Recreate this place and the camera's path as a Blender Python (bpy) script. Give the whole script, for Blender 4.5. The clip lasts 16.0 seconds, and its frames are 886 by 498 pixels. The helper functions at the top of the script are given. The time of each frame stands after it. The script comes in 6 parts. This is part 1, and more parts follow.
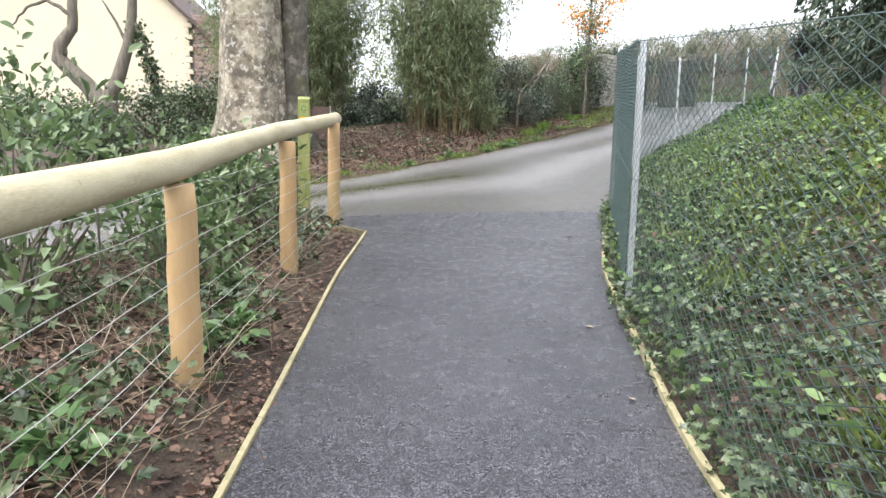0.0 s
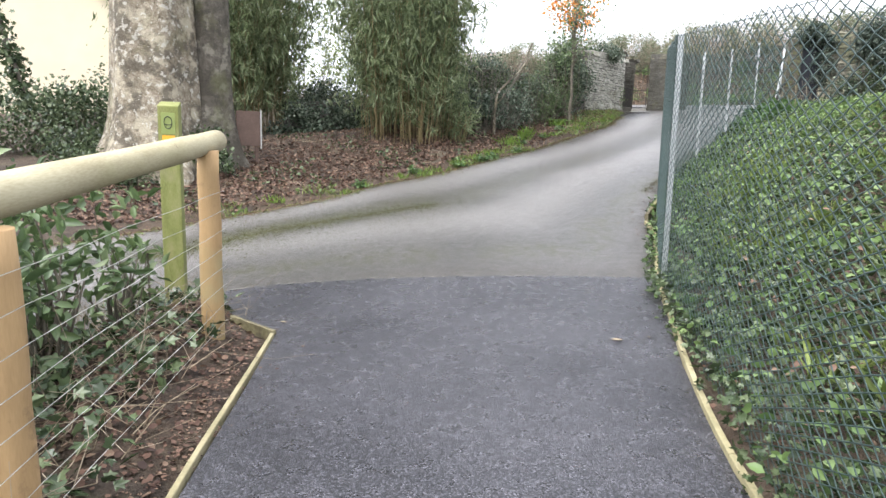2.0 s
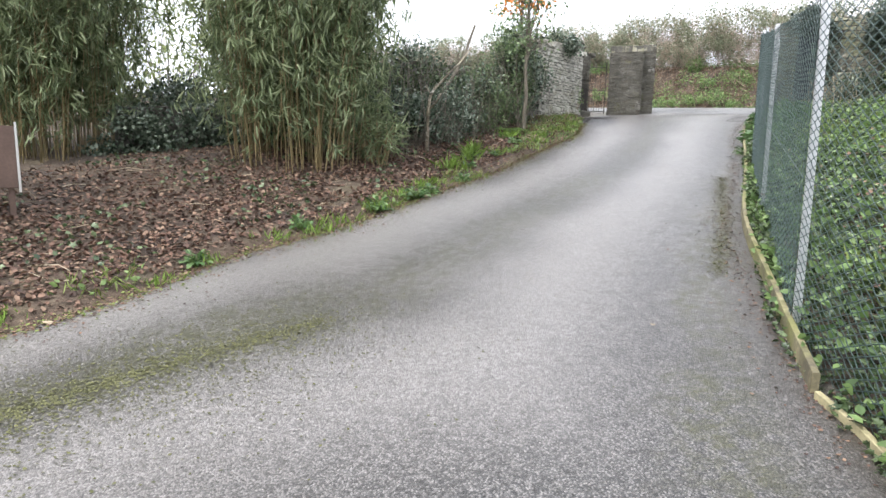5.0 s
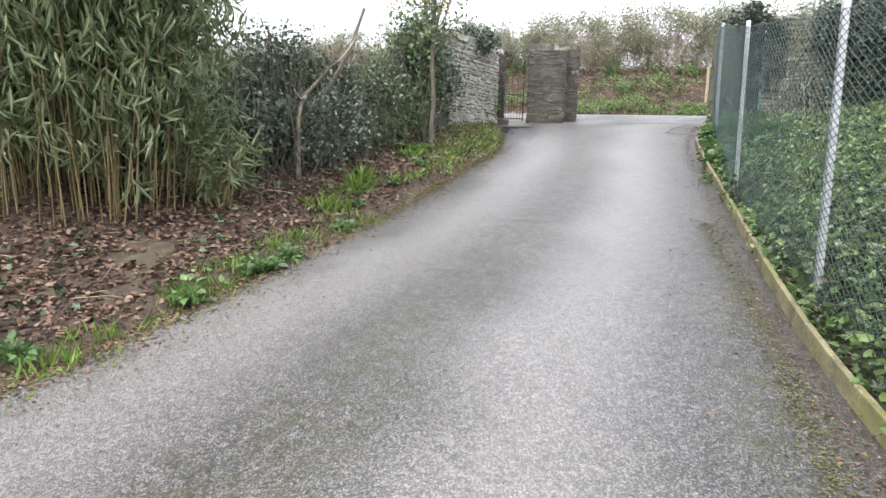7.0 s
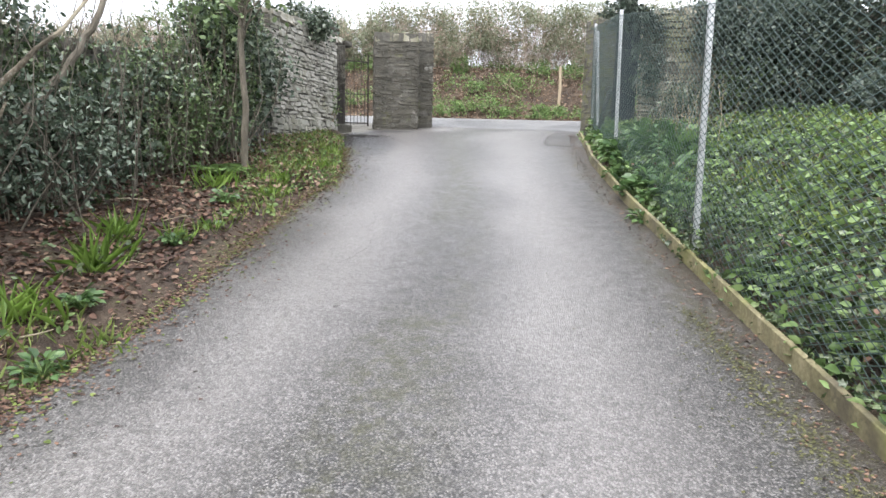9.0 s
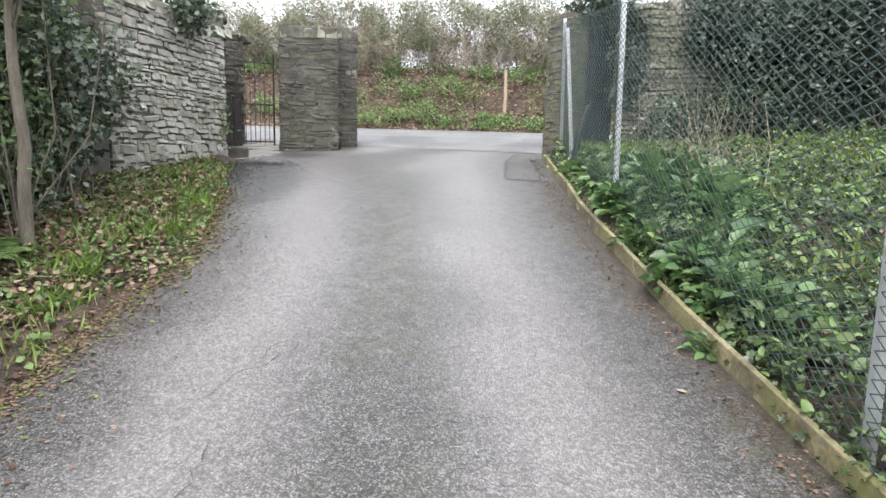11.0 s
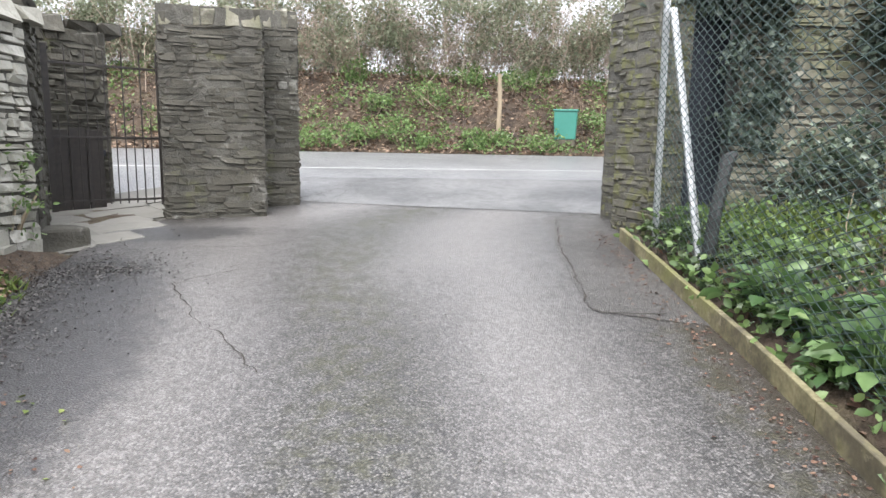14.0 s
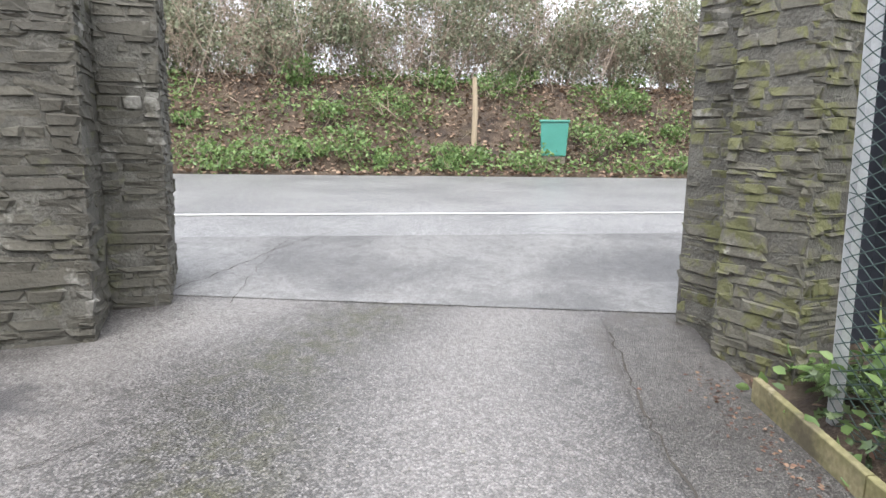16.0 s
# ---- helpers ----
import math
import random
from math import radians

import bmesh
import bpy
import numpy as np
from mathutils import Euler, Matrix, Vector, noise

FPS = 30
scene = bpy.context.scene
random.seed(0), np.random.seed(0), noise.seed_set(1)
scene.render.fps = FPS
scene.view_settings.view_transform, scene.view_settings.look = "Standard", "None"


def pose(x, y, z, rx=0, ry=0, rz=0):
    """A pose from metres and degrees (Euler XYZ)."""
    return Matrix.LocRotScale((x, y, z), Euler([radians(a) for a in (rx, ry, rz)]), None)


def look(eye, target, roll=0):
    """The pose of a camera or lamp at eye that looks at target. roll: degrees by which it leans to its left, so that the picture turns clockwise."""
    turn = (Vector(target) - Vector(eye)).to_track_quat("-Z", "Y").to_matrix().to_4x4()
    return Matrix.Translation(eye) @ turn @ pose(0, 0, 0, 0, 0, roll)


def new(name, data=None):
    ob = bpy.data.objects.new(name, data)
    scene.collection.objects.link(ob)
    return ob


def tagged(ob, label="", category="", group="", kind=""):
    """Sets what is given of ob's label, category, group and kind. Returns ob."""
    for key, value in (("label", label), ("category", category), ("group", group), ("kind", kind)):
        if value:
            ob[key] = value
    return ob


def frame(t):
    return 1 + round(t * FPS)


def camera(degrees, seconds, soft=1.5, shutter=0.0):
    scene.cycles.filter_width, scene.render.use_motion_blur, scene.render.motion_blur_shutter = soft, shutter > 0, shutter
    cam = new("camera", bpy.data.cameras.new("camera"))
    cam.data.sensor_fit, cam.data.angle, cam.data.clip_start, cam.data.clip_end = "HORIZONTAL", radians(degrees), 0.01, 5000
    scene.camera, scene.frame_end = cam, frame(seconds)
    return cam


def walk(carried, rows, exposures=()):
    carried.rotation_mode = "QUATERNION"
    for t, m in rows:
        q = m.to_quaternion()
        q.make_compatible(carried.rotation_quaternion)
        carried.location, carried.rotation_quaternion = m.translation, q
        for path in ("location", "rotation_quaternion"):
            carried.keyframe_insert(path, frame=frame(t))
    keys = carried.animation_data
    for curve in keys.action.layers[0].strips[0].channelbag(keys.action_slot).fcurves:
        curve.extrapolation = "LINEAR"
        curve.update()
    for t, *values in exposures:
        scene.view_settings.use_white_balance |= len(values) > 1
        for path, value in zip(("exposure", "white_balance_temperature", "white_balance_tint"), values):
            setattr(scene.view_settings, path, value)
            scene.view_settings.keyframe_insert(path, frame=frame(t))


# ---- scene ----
cam = camera(69.5, 16.0)
METRES, EYE, TILT, LEAN, TURN = 25.5, 1.37, 0.0, 0.0, -2.6
ROWS = [
    (0.0, 0.0, 0.0, 0.0, 0.33, -10.19, -1.81),
    (0.5, 0.0004, 0.0336, 0.0031, -0.83, -10.19, -1.89),
    (1.0, 0.0033, 0.067, 0.0056, -2.08, -10.18, -1.92),
    (1.5, 0.0013, 0.0988, 0.0066, -2.7, -10.16, -2.01),
    (2.0, -0.0, 0.1299, 0.0096, -2.85, -10.17, -1.97),
    (2.5, -0.0029, 0.1612, 0.0133, -3.36, -10.19, -1.96),
    (3.0, -0.0042, 0.1922, 0.017, -4.19, -10.22, -1.89),
    (5.5, 0.0265, 0.3597, 0.023, -11.42, -9.69, -1.47),
    (6.0, 0.0353, 0.39, 0.0264, -13.19, -9.69, -1.55),
    (6.5, 0.0445, 0.4201, 0.0302, -15.07, -9.7, -1.54),
    (7.0, 0.0542, 0.4499, 0.0341, -17.76, -9.67, -1.55),
    (7.5, 0.0639, 0.4783, 0.0372, -19.99, -9.6, -1.55),
    (8.0, 0.0749, 0.5083, 0.0401, -25.02, -9.59, -1.63),
    (8.5, 0.0847, 0.5386, 0.0424, -28.87, -9.56, -1.61),
    (9.0, 0.0997, 0.5667, 0.0449, -32.0, -9.52, -1.51),
    (11.5, 0.1817, 0.6897, 0.0658, -38.23, -9.43, -1.48),
    (12.0, 0.1977, 0.7145, 0.0687, -38.51, -9.41, -1.42),
    (12.5, 0.2151, 0.7394, 0.0713, -38.7, -9.42, -1.31),
    (13.0, 0.2299, 0.7651, 0.0756, -38.84, -9.4, -1.3),
    (13.5, 0.246, 0.7899, 0.08, -39.3, -9.38, -1.25),
    (14.0, 0.2623, 0.8131, 0.0849, -40.99, -9.38, -1.16),
    (14.5, 0.2804, 0.836, 0.0891, -41.93, -9.39, -1.16),
    (15.0, 0.2999, 0.8584, 0.0922, -43.91, -9.38, -1.08),
    (15.5, 0.3165, 0.8796, 0.0949, -44.33, -9.33, -1.11),
    (16.0, 0.3356, 0.9018, 0.0992, -44.49, -9.35, -1.08),
]
walk(cam, [(t, pose(0, 0, EYE, TILT, LEAN, TURN) @ pose(METRES * x, METRES * y, METRES * z, 90 + pitch, roll, yaw)) for t, x, y, z, yaw, pitch, roll in ROWS])

# ---- light ----
world = bpy.data.worlds.new("overcast_sky")
scene.world = world
world.use_nodes = True
wn, wl = world.node_tree.nodes, world.node_tree.links
sky = wn.new("ShaderNodeTexSky")
sky.sky_type, sky.sun_disc = 'NISHITA', False
sky.sun_elevation, sky.sun_rotation = radians(58), radians(235)
sky.dust_density, sky.air_density = 6.0, 1.0
pale = wn.new("ShaderNodeHueSaturation")
pale.inputs["Saturation"].default_value = 0.22
wl.new(sky.outputs[0], pale.inputs["Color"])
cloud = wn.new("ShaderNodeMix")
cloud.data_type = 'RGBA'
cloud.inputs[0].default_value = 0.6
cloud.inputs[7].default_value = (6.6, 6.95, 7.8, 1)
wl.new(pale.outputs[0], cloud.inputs[6])
wl.new(cloud.outputs[2], wn["Background"].inputs["Color"])
wn["Background"].inputs["Strength"].default_value = 0.13
sun_data = bpy.data.lights.new("sun", 'SUN')
sun_data.energy, sun_data.angle, sun_data.color = 1.0, radians(50), (1.0, 0.985, 0.96)
sun = new("sun", sun_data)
sun.matrix_world = look((0, 0, 30), (-30 * math.sin(radians(235)) * 0.62, -30 * math.cos(radians(235)) * 0.62, 0))
scene.view_settings.exposure = 1.74


# ---- materials ----
def material(name, colours, scale=6.0, fine=60.0, rough=0.85, bump=0.3, dist=0.01, metal=0.0, island=0.0, piece=0.0,
             stops=(0.3, 0.5, 0.7), stretch=(1, 1, 1), through_light=0.0, patches=(), placed=False):
    """Noise of two scales over two to four colours; island or piece: spread of brightness between leaves or pieces."""
    m = bpy.data.materials.new(name)
    m.use_nodes = True
    n, l = m.node_tree.nodes, m.node_tree.links
    b = n["Principled BSDF"]
    tc = n.new("ShaderNodeTexCoord")
    mp = n.new("ShaderNodeMapping")
    mp.inputs["Scale"].default_value = stretch
    if placed or patches:
        where = n.new("ShaderNodeNewGeometry")
    l.new(where.outputs["Position"] if placed else tc.outputs["Object"], mp.inputs[0])
    big, small = n.new("ShaderNodeTexNoise"), n.new("ShaderNodeTexNoise")
    big.inputs["Scale"].default_value, big.inputs["Detail"].default_value = scale, 5
    small.inputs["Scale"].default_value, small.inputs["Detail"].default_value = fine, 4
    for t in (big, small):
        l.new(mp.outputs[0], t.inputs["Vector"])
    mix = n.new("ShaderNodeMix")
    mix.inputs[0].default_value = 0.4
    l.new(big.outputs[0], mix.inputs[2])
    l.new(small.outputs[0], mix.inputs[3])
    value = mix.outputs[0]
    if island:
        geo = n.new("ShaderNodeNewGeometry")
        r = n.new("ShaderNodeMix")
        r.inputs[0].default_value = island
        l.new(value, r.inputs[2])
        l.new(geo.outputs["Random Per Island"], r.inputs[3])
        value = r.outputs[0]
    if piece:
        info = n.new("ShaderNodeObjectInfo")
        r = n.new("ShaderNodeMix")
        r.inputs[0].default_value = piece
        l.new(value, r.inputs[2])
        l.new(info.outputs["Random"], r.inputs[3])
        value = r.outputs[0]
    ramp = n.new("ShaderNodeValToRGB")
    e = ramp.color_ramp.elements
    while len(e) < len(colours):
        e.new(0.5)
    lo, hi = (0.1, 0.9) if island or piece else (stops[0], stops[-1])
    for i, c in enumerate(colours):
        e[i].position = lo + (hi - lo) * i / max(1, len(colours) - 1)
        e[i].color = (*c, 1)
    l.new(value, ramp.inputs[0])
    col = ramp.outputs[0]
    for colour, size, lo2, hi2, amount in patches:
        pn, pr, px = n.new("ShaderNodeTexNoise"), n.new("ShaderNodeMapRange"), n.new("ShaderNodeMix")
        pn.inputs["Scale"].default_value, pn.inputs["Detail"].default_value, pn.inputs["Roughness"].default_value = size, 7, .62
        off = n.new("ShaderNodeVectorMath")
        off.inputs[1].default_value = (size * 3.1, size, 7 * amount)
        l.new(where.outputs["Position"], off.inputs[0])
        l.new(off.outputs[0], pn.inputs["Vector"])
        l.new(pn.outputs[0], pr.inputs[0])
        pr.inputs[1].default_value, pr.inputs[2].default_value, pr.inputs[4].default_value = lo2, hi2, amount
        px.data_type = 'RGBA'
        l.new(pr.outputs[0], px.inputs[0])
        l.new(col, px.inputs[6])
        px.inputs[7].default_value = (*colour, 1)
        col = px.outputs[2]
    l.new(col, b.inputs["Base Color"])
    b.inputs["Roughness"].default_value, b.inputs["Metallic"].default_value = rough, metal
    if bump:
        bp = n.new("ShaderNodeBump")
        bp.inputs["Strength"].default_value, bp.inputs["Distance"].default_value = bump, dist
        l.new(mix.outputs[0], bp.inputs["Height"])
        l.new(bp.outputs[0], b.inputs["Normal"])
    if through_light:
        tr, add = n.new("ShaderNodeBsdfTranslucent"), n.new("ShaderNodeMixShader")
        add.inputs[0].default_value = through_light
        l.new(col, tr.inputs[0])
        l.new(b.outputs[0], add.inputs[1])
        l.new(tr.outputs[0], add.inputs[2])
        l.new(add.outputs[0], n["Material Output"].inputs[0])
    return m


def asphalt(name, dark, light, pale_track, moss, grain, track=0.0, moss_amount=0.0, rough=0.75, stains=0.3, relief=0.8, cloud=0.3, speckle=0.6, damp=()):
    """Chippings in bitumen; the ribbon's UV (x across 0..1, y metres along) carries wheel tracks and the mossy crown."""
    m = bpy.data.materials.new(name)
    m.use_nodes = True
    n, l = m.node_tree.nodes, m.node_tree.links
    b = n["Principled BSDF"]
    tc = n.new("ShaderNodeTexCoord")
    v = n.new("ShaderNodeTexVoronoi")
    v.inputs["Scale"].default_value = grain
    big = n.new("ShaderNodeTexNoise")
    big.inputs["Scale"].default_value, big.inputs["Detail"].default_value = 0.9, 6
    mid = n.new("ShaderNodeTexNoise")
    mid.inputs["Scale"].default_value, mid.inputs["Detail"].default_value = 9, 9
    mid.inputs["Roughness"].default_value = .68
    for t in (v, big, mid):
        l.new(tc.outputs["Object"], t.inputs["Vector"])
    bw = n.new("ShaderNodeRGBToBW")
    l.new(v.outputs["Color"], bw.inputs[0])
    ramp = n.new("ShaderNodeValToRGB")
    e = ramp.color_ramp.elements
    e[0].position, e[0].color = 0.24, (*dark, 1)
    e[1].position, e[1].color = 0.9, (*light, 1)
    l.new(bw.outputs[0], ramp.inputs[0])
    tar = n.new("ShaderNodeMapRange")
    l.new(v.outputs["Distance"], tar.inputs[0])
    tar.inputs[1].default_value, tar.inputs[2].default_value = 0.38, 0.72
    tar.inputs[4].default_value = 0.85
    chips = n.new("ShaderNodeMix")
    chips.data_type = 'RGBA'
    l.new(tar.outputs[0], chips.inputs[0])
    l.new(ramp.outputs[0], chips.inputs[6])
    chips.inputs[7].default_value = (*[c * .6 for c in dark], 1)
    col = chips.outputs[2]

    def blend(a, colour, fac):
        x = n.new("ShaderNodeMix")
        x.data_type = 'RGBA'
        l.new(fac, x.inputs[0])
        l.new(a, x.inputs[6])
        x.inputs[7].default_value = (*colour, 1)
        return x.outputs[2]

    def calc(op, a, c):
        x = n.new("ShaderNodeMath")
        x.operation = op
        x.use_clamp = True
        for i, q in enumerate((a, c)):
            if isinstance(q, (int, float)):
                x.inputs[i].default_value = q
            else:
                l.new(q, x.inputs[i])
        return x.outputs[0]

    def band(u, centre, half):
        x = n.new("ShaderNodeMath")
        x.operation = 'SUBTRACT'
        l.new(u, x.inputs[0])
        x.inputs[1].default_value = centre
        y = n.new("ShaderNodeMath")
        y.operation = 'ABSOLUTE'
        l.new(x.outputs[0], y.inputs[0])
        r = n.new("ShaderNodeMapRange")
        r.interpolation_type = 'SMOOTHSTEP'
        l.new(y.outputs[0], r.inputs[0])
        r.inputs[1].default_value, r.inputs[2].default_value = 0.0, half
        r.inputs[3].default_value, r.inputs[4].default_value = 1.0, 0.0
        return r.outputs[0]

    wear = n.new("ShaderNodeMapRange")
    l.new(big.outputs[0], wear.inputs[0])
    wear.inputs[1].default_value, wear.inputs[2].default_value = 0.35, 0.7
    col = blend(col, pale_track, calc('MULTIPLY', wear.outputs[0], cloud))
    old = n.new("ShaderNodeMapRange")
    l.new(big.outputs[0], old.inputs[0])
    old.inputs[1].default_value, old.inputs[2].default_value = 0.5, 0.32
    old.inputs[4].default_value = stains * cloud * 2
    col = blend(col, [c * 1.3 for c in dark], old.outputs[0])
    stain = n.new("ShaderNodeMapRange")
    l.new(mid.outputs[0], stain.inputs[0])
    stain.inputs[1].default_value, stain.inputs[2].default_value, stain.inputs[4].default_value = 0.48, 0.68, stains
    col = blend(col, dark, stain.outputs[0])
    if track:
        sep = n.new("ShaderNodeSeparateXYZ")
        l.new(tc.outputs["UV"], sep.inputs[0])
        wob = n.new("ShaderNodeMath")
        wob.operation = 'MULTIPLY_ADD'
        l.new(big.outputs[0], wob.inputs[0])
        wob.inputs[1].default_value = 0.14
        l.new(sep.outputs[0], wob.inputs[2])
        fray = n.new("ShaderNodeMath")
        fray.operation = 'MULTIPLY_ADD'
        l.new(mid.outputs[0], fray.inputs[0])
        fray.inputs[1].default_value = 0.12
        l.new(wob.outputs[0], fray.inputs[2])
        less = n.new("ShaderNodeMath")
        less.operation = 'SUBTRACT'
        l.new(fray.outputs[0], less.inputs[0])
        less.inputs[1].default_value = 0.06
        drift = n.new("ShaderNodeMapRange")
        drift.interpolation_type = 'SMOOTHSTEP'
        l.new(sep.outputs[1], drift.inputs[0])
        drift.inputs[1].default_value, drift.inputs[2].default_value = 16.5, 23.5
        drift.inputs[3].default_value, drift.inputs[4].default_value = 0.14, 0.0
        moved = n.new("ShaderNodeMath")
        moved.operation = 'ADD'
        l.new(less.outputs[0], moved.inputs[0])
        l.new(drift.outputs[0], moved.inputs[1])
        u = moved.outputs[0]
        tracks = calc('ADD', band(u, 0.31, 0.19), calc('MULTIPLY', band(u, 0.76, 0.2), .9))
        col = blend(col, pale_track, calc('MULTIPLY', calc('MULTIPLY', tracks, track), calc('ADD', mid.outputs[0], 0.25)))
        patch = n.new("ShaderNodeMapRange")
        l.new(mid.outputs[0], patch.inputs[0])
        patch.inputs[1].default_value, patch.inputs[2].default_value = 0.42, 0.62
        crown = calc('ADD', calc('MULTIPLY', band(u, 0.54, 0.13), 0.75), band(u, 1.04, 0.1))
        col = blend(col, moss, calc('MULTIPLY', calc('MULTIPLY', crown, patch.outputs[0]), calc('MULTIPLY', calc('ADD', wear.outputs[0], .15), moss_amount * 1.5)))
    if track:
        grime = calc('ADD', band(u, 0.02, 0.12), band(less.outputs[0], 1.1, 0.17))
        col = blend(col, (.07, .058, .046), calc('MULTIPLY', grime, calc('ADD', mid.outputs[0], 0.3)))
    speck = n.new("ShaderNodeValToRGB")
    e = speck.color_ramp.elements
    e[0].position, e[0].color = 0.3, (.42, .42, .42, 1)
    e[1].position, e[1].color = 0.72, (1, 1, 1, 1)
    l.new(bw.outputs[0], speck.inputs[0])
    mixed = n.new("ShaderNodeMix")
    mixed.data_type, mixed.blend_type = 'RGBA', 'MULTIPLY'
    mixed.inputs[0].default_value = speckle
    l.new(col, mixed.inputs[6])
    l.new(speck.outputs[0], mixed.inputs[7])
    col = mixed.outputs[2]
    for cx, cy, turn, half_x, half_y, colour, amount in damp:
        geo, mp, length, edge, spot = (n.new(k) for k in ("ShaderNodeNewGeometry", "ShaderNodeMapping", "ShaderNodeVectorMath", "ShaderNodeMath", "ShaderNodeMapRange"))
        mp.vector_type = 'TEXTURE'
        mp.inputs["Location"].default_value = (cx, cy, 0)
        mp.inputs["Rotation"].default_value = (0, 0, radians(turn))
        mp.inputs["Scale"].default_value = (half_x, half_y, 1e4)
        length.operation, edge.operation = 'LENGTH', 'MULTIPLY_ADD'
        l.new(geo.outputs["Position"], mp.inputs[0])
        l.new(mp.outputs[0], length.inputs[0])
        l.new(mid.outputs[0], edge.inputs[0])
        edge.inputs[1].default_value = -1.3
        l.new(length.outputs["Value"], edge.inputs[2])
        l.new(edge.outputs[0], spot.inputs[0])
        spot.interpolation_type = 'SMOOTHSTEP'
        spot.inputs[1].default_value, spot.inputs[2].default_value = 0.0, 0.5
        spot.inputs[3].default_value, spot.inputs[4].default_value = amount, 0.0
        col = blend(col, colour, spot.outputs[0])
    clump = n.new("ShaderNodeTexNoise")
    clump.inputs["Scale"].default_value, clump.inputs["Detail"].default_value, clump.inputs["Roughness"].default_value = 26, 5, .7
    l.new(tc.outputs["Object"], clump.inputs["Vector"])
    shade = n.new("ShaderNodeValToRGB")
    e = shade.color_ramp.elements
    e[0].position, e[0].color = 0.34, (.62, .61, .6, 1)
    e[1].position, e[1].color = 0.66, (1, 1, 1, 1)
    l.new(clump.outputs[0], shade.inputs[0])
    worn = n.new("ShaderNodeMix")
    worn.data_type, worn.blend_type = 'RGBA', 'MULTIPLY'
    worn.inputs[0].default_value = 0.95
    l.new(col, worn.inputs[6])
    l.new(shade.outputs[0], worn.inputs[7])
    col = worn.outputs[2]
    l.new(col, b.inputs["Base Color"])
    rr = n.new("ShaderNodeMapRange")
    l.new(mid.outputs[0], rr.inputs[0])
    rr.inputs[3].default_value, rr.inputs[4].default_value = rough - 0.15, rough + 0.15
    l.new(rr.outputs[0], b.inputs["Roughness"])
    bp = n.new("ShaderNodeBump")
    bp.inputs["Strength"].default_value, bp.inputs["Distance"].default_value = relief, 0.010
    l.new(v.outputs["Distance"], bp.inputs["Height"])
    bp.invert = True
    l.new(bp.outputs[0], b.inputs["Normal"])
    return m


M_SOIL = material("soil_with_litter", [(0.0343, 0.0232, 0.0162), (0.0724, 0.0499, 0.034), (0.129, 0.0994, 0.0689)], 9, 70, .95, 1.0, .05, placed=True, patches=[((.03, .022, .018), 1.3, .5, .6, .7), ((.12, .105, .06), 1.7, .56, .64, .4)])
M_PATH = asphalt("new_path_asphalt", (.016, .016, .021), (.18, .176, .206), (.14, .137, .155), (.1, .12, .05), 112, rough=.29, stains=.4, relief=.42, speckle=.62)
M_DRIVE = asphalt("worn_drive_asphalt", (.052, .049, .047), (.262, .248, .24), (.365, .346, .336), (.075, .074, .034), 98, .66, 1.35, .33, stains=.48, relief=.45, cloud=.16, speckle=.64,
                  damp=[(8.3, 24.4, 62, 1.7, .75, (.055, .055, .059), .75), (9.7, 26.2, -28, .9, .3, (.05, .05, .054), .7), (12.9, 24.0, 45, .8, .35, (.07, .06, .052), .6)])
M_ROAD = asphalt("road_asphalt", (.16, .16, .164), (.46, .458, .46), (.56, .555, .56), (.1, .12, .05), 120, rough=.36, stains=.2, relief=.3)
M_APRON = asphalt("apron_asphalt", (.08, .079, .08), (.25, .246, .244), (.37, .364, .36), (.1, .12, .05), 130, rough=.42, stains=.45, relief=.35, cloud=.7, speckle=.4)
M_PAINT = material("road_paint", [(.62, .62, .6), (.8, .8, .78)], 5, 50, .7, .2)
M_CRACK = material("crack_dirt", [(.03, .028, .025), (.07, .06, .05)], 8, 60, .95, .3)
M_TREATED = material("treated_pine", [(0.259, 0.159, 0.0735), (0.412, 0.269, 0.13), (0.517, 0.365, 0.19)], 3, 30, .75, .4, .006, stretch=(6, 6, .8), piece=.2, patches=[((.2, .13, .07), 5, .6, .66, .6), ((.33, .3, .16), 1.2, .55, .68, .5)])
M_RAIL = material("treated_rail", [(0.28, 0.24, 0.14), (0.392, 0.344, 0.221), (0.496, 0.448, 0.302)], 2, 30, .75, .3, .004, stretch=(5, 1, 5), patches=[((.33, .31, .15), 1.1, .56, .7, .5), ((.2, .15, .09), 14, .66, .7, .7)])
M_EDGING = material("edging_timber", [(0.192, 0.176, 0.096), (0.32, 0.28, 0.16), (0.4, 0.352, 0.224)], 4, 40, .8, .4, .005)
M_KERB = material("mossy_kerb_timber", [(.085, .076, .04), (.18, .158, .085), (.3, .262, .155)], 5, 40, .85, .6, .008, placed=True, patches=[((.06, .05, .037), 2.6, .5, .62, .7), ((.17, .175, .05), 1.3, .5, .62, .6), ((.34, .3, .2), 7.0, .6, .66, .5)])
M_ALGAE = material("algae_green_post", [(.11, .125, .035), (.2, .215, .065), (.29, .27, .13)], 4, 40, .85, .4, .005, stretch=(4, 4, 1), patches=[((.3, .26, .16), 2.2, .55, .65, .5)])
M_GALV = material("galvanised_steel", [(.42, .43, .44), (.60, .61, .62)], 12, 80, .45, .1, .002, metal=.55)
M_MESH = material("green_coated_wire", [(.022, .046, .042), (.05, .085, .079)], 9, 50, .5, 0)
M_WIRE = material("steel_wire", [(.45, .44, .42), (.6, .59, .56)], 9, 50, .45, 0, metal=.5)
M_IRON = material("black_iron", [(.015, .014, .014), (.05, .04, .035)], 20, 90, .55, .2, .002)
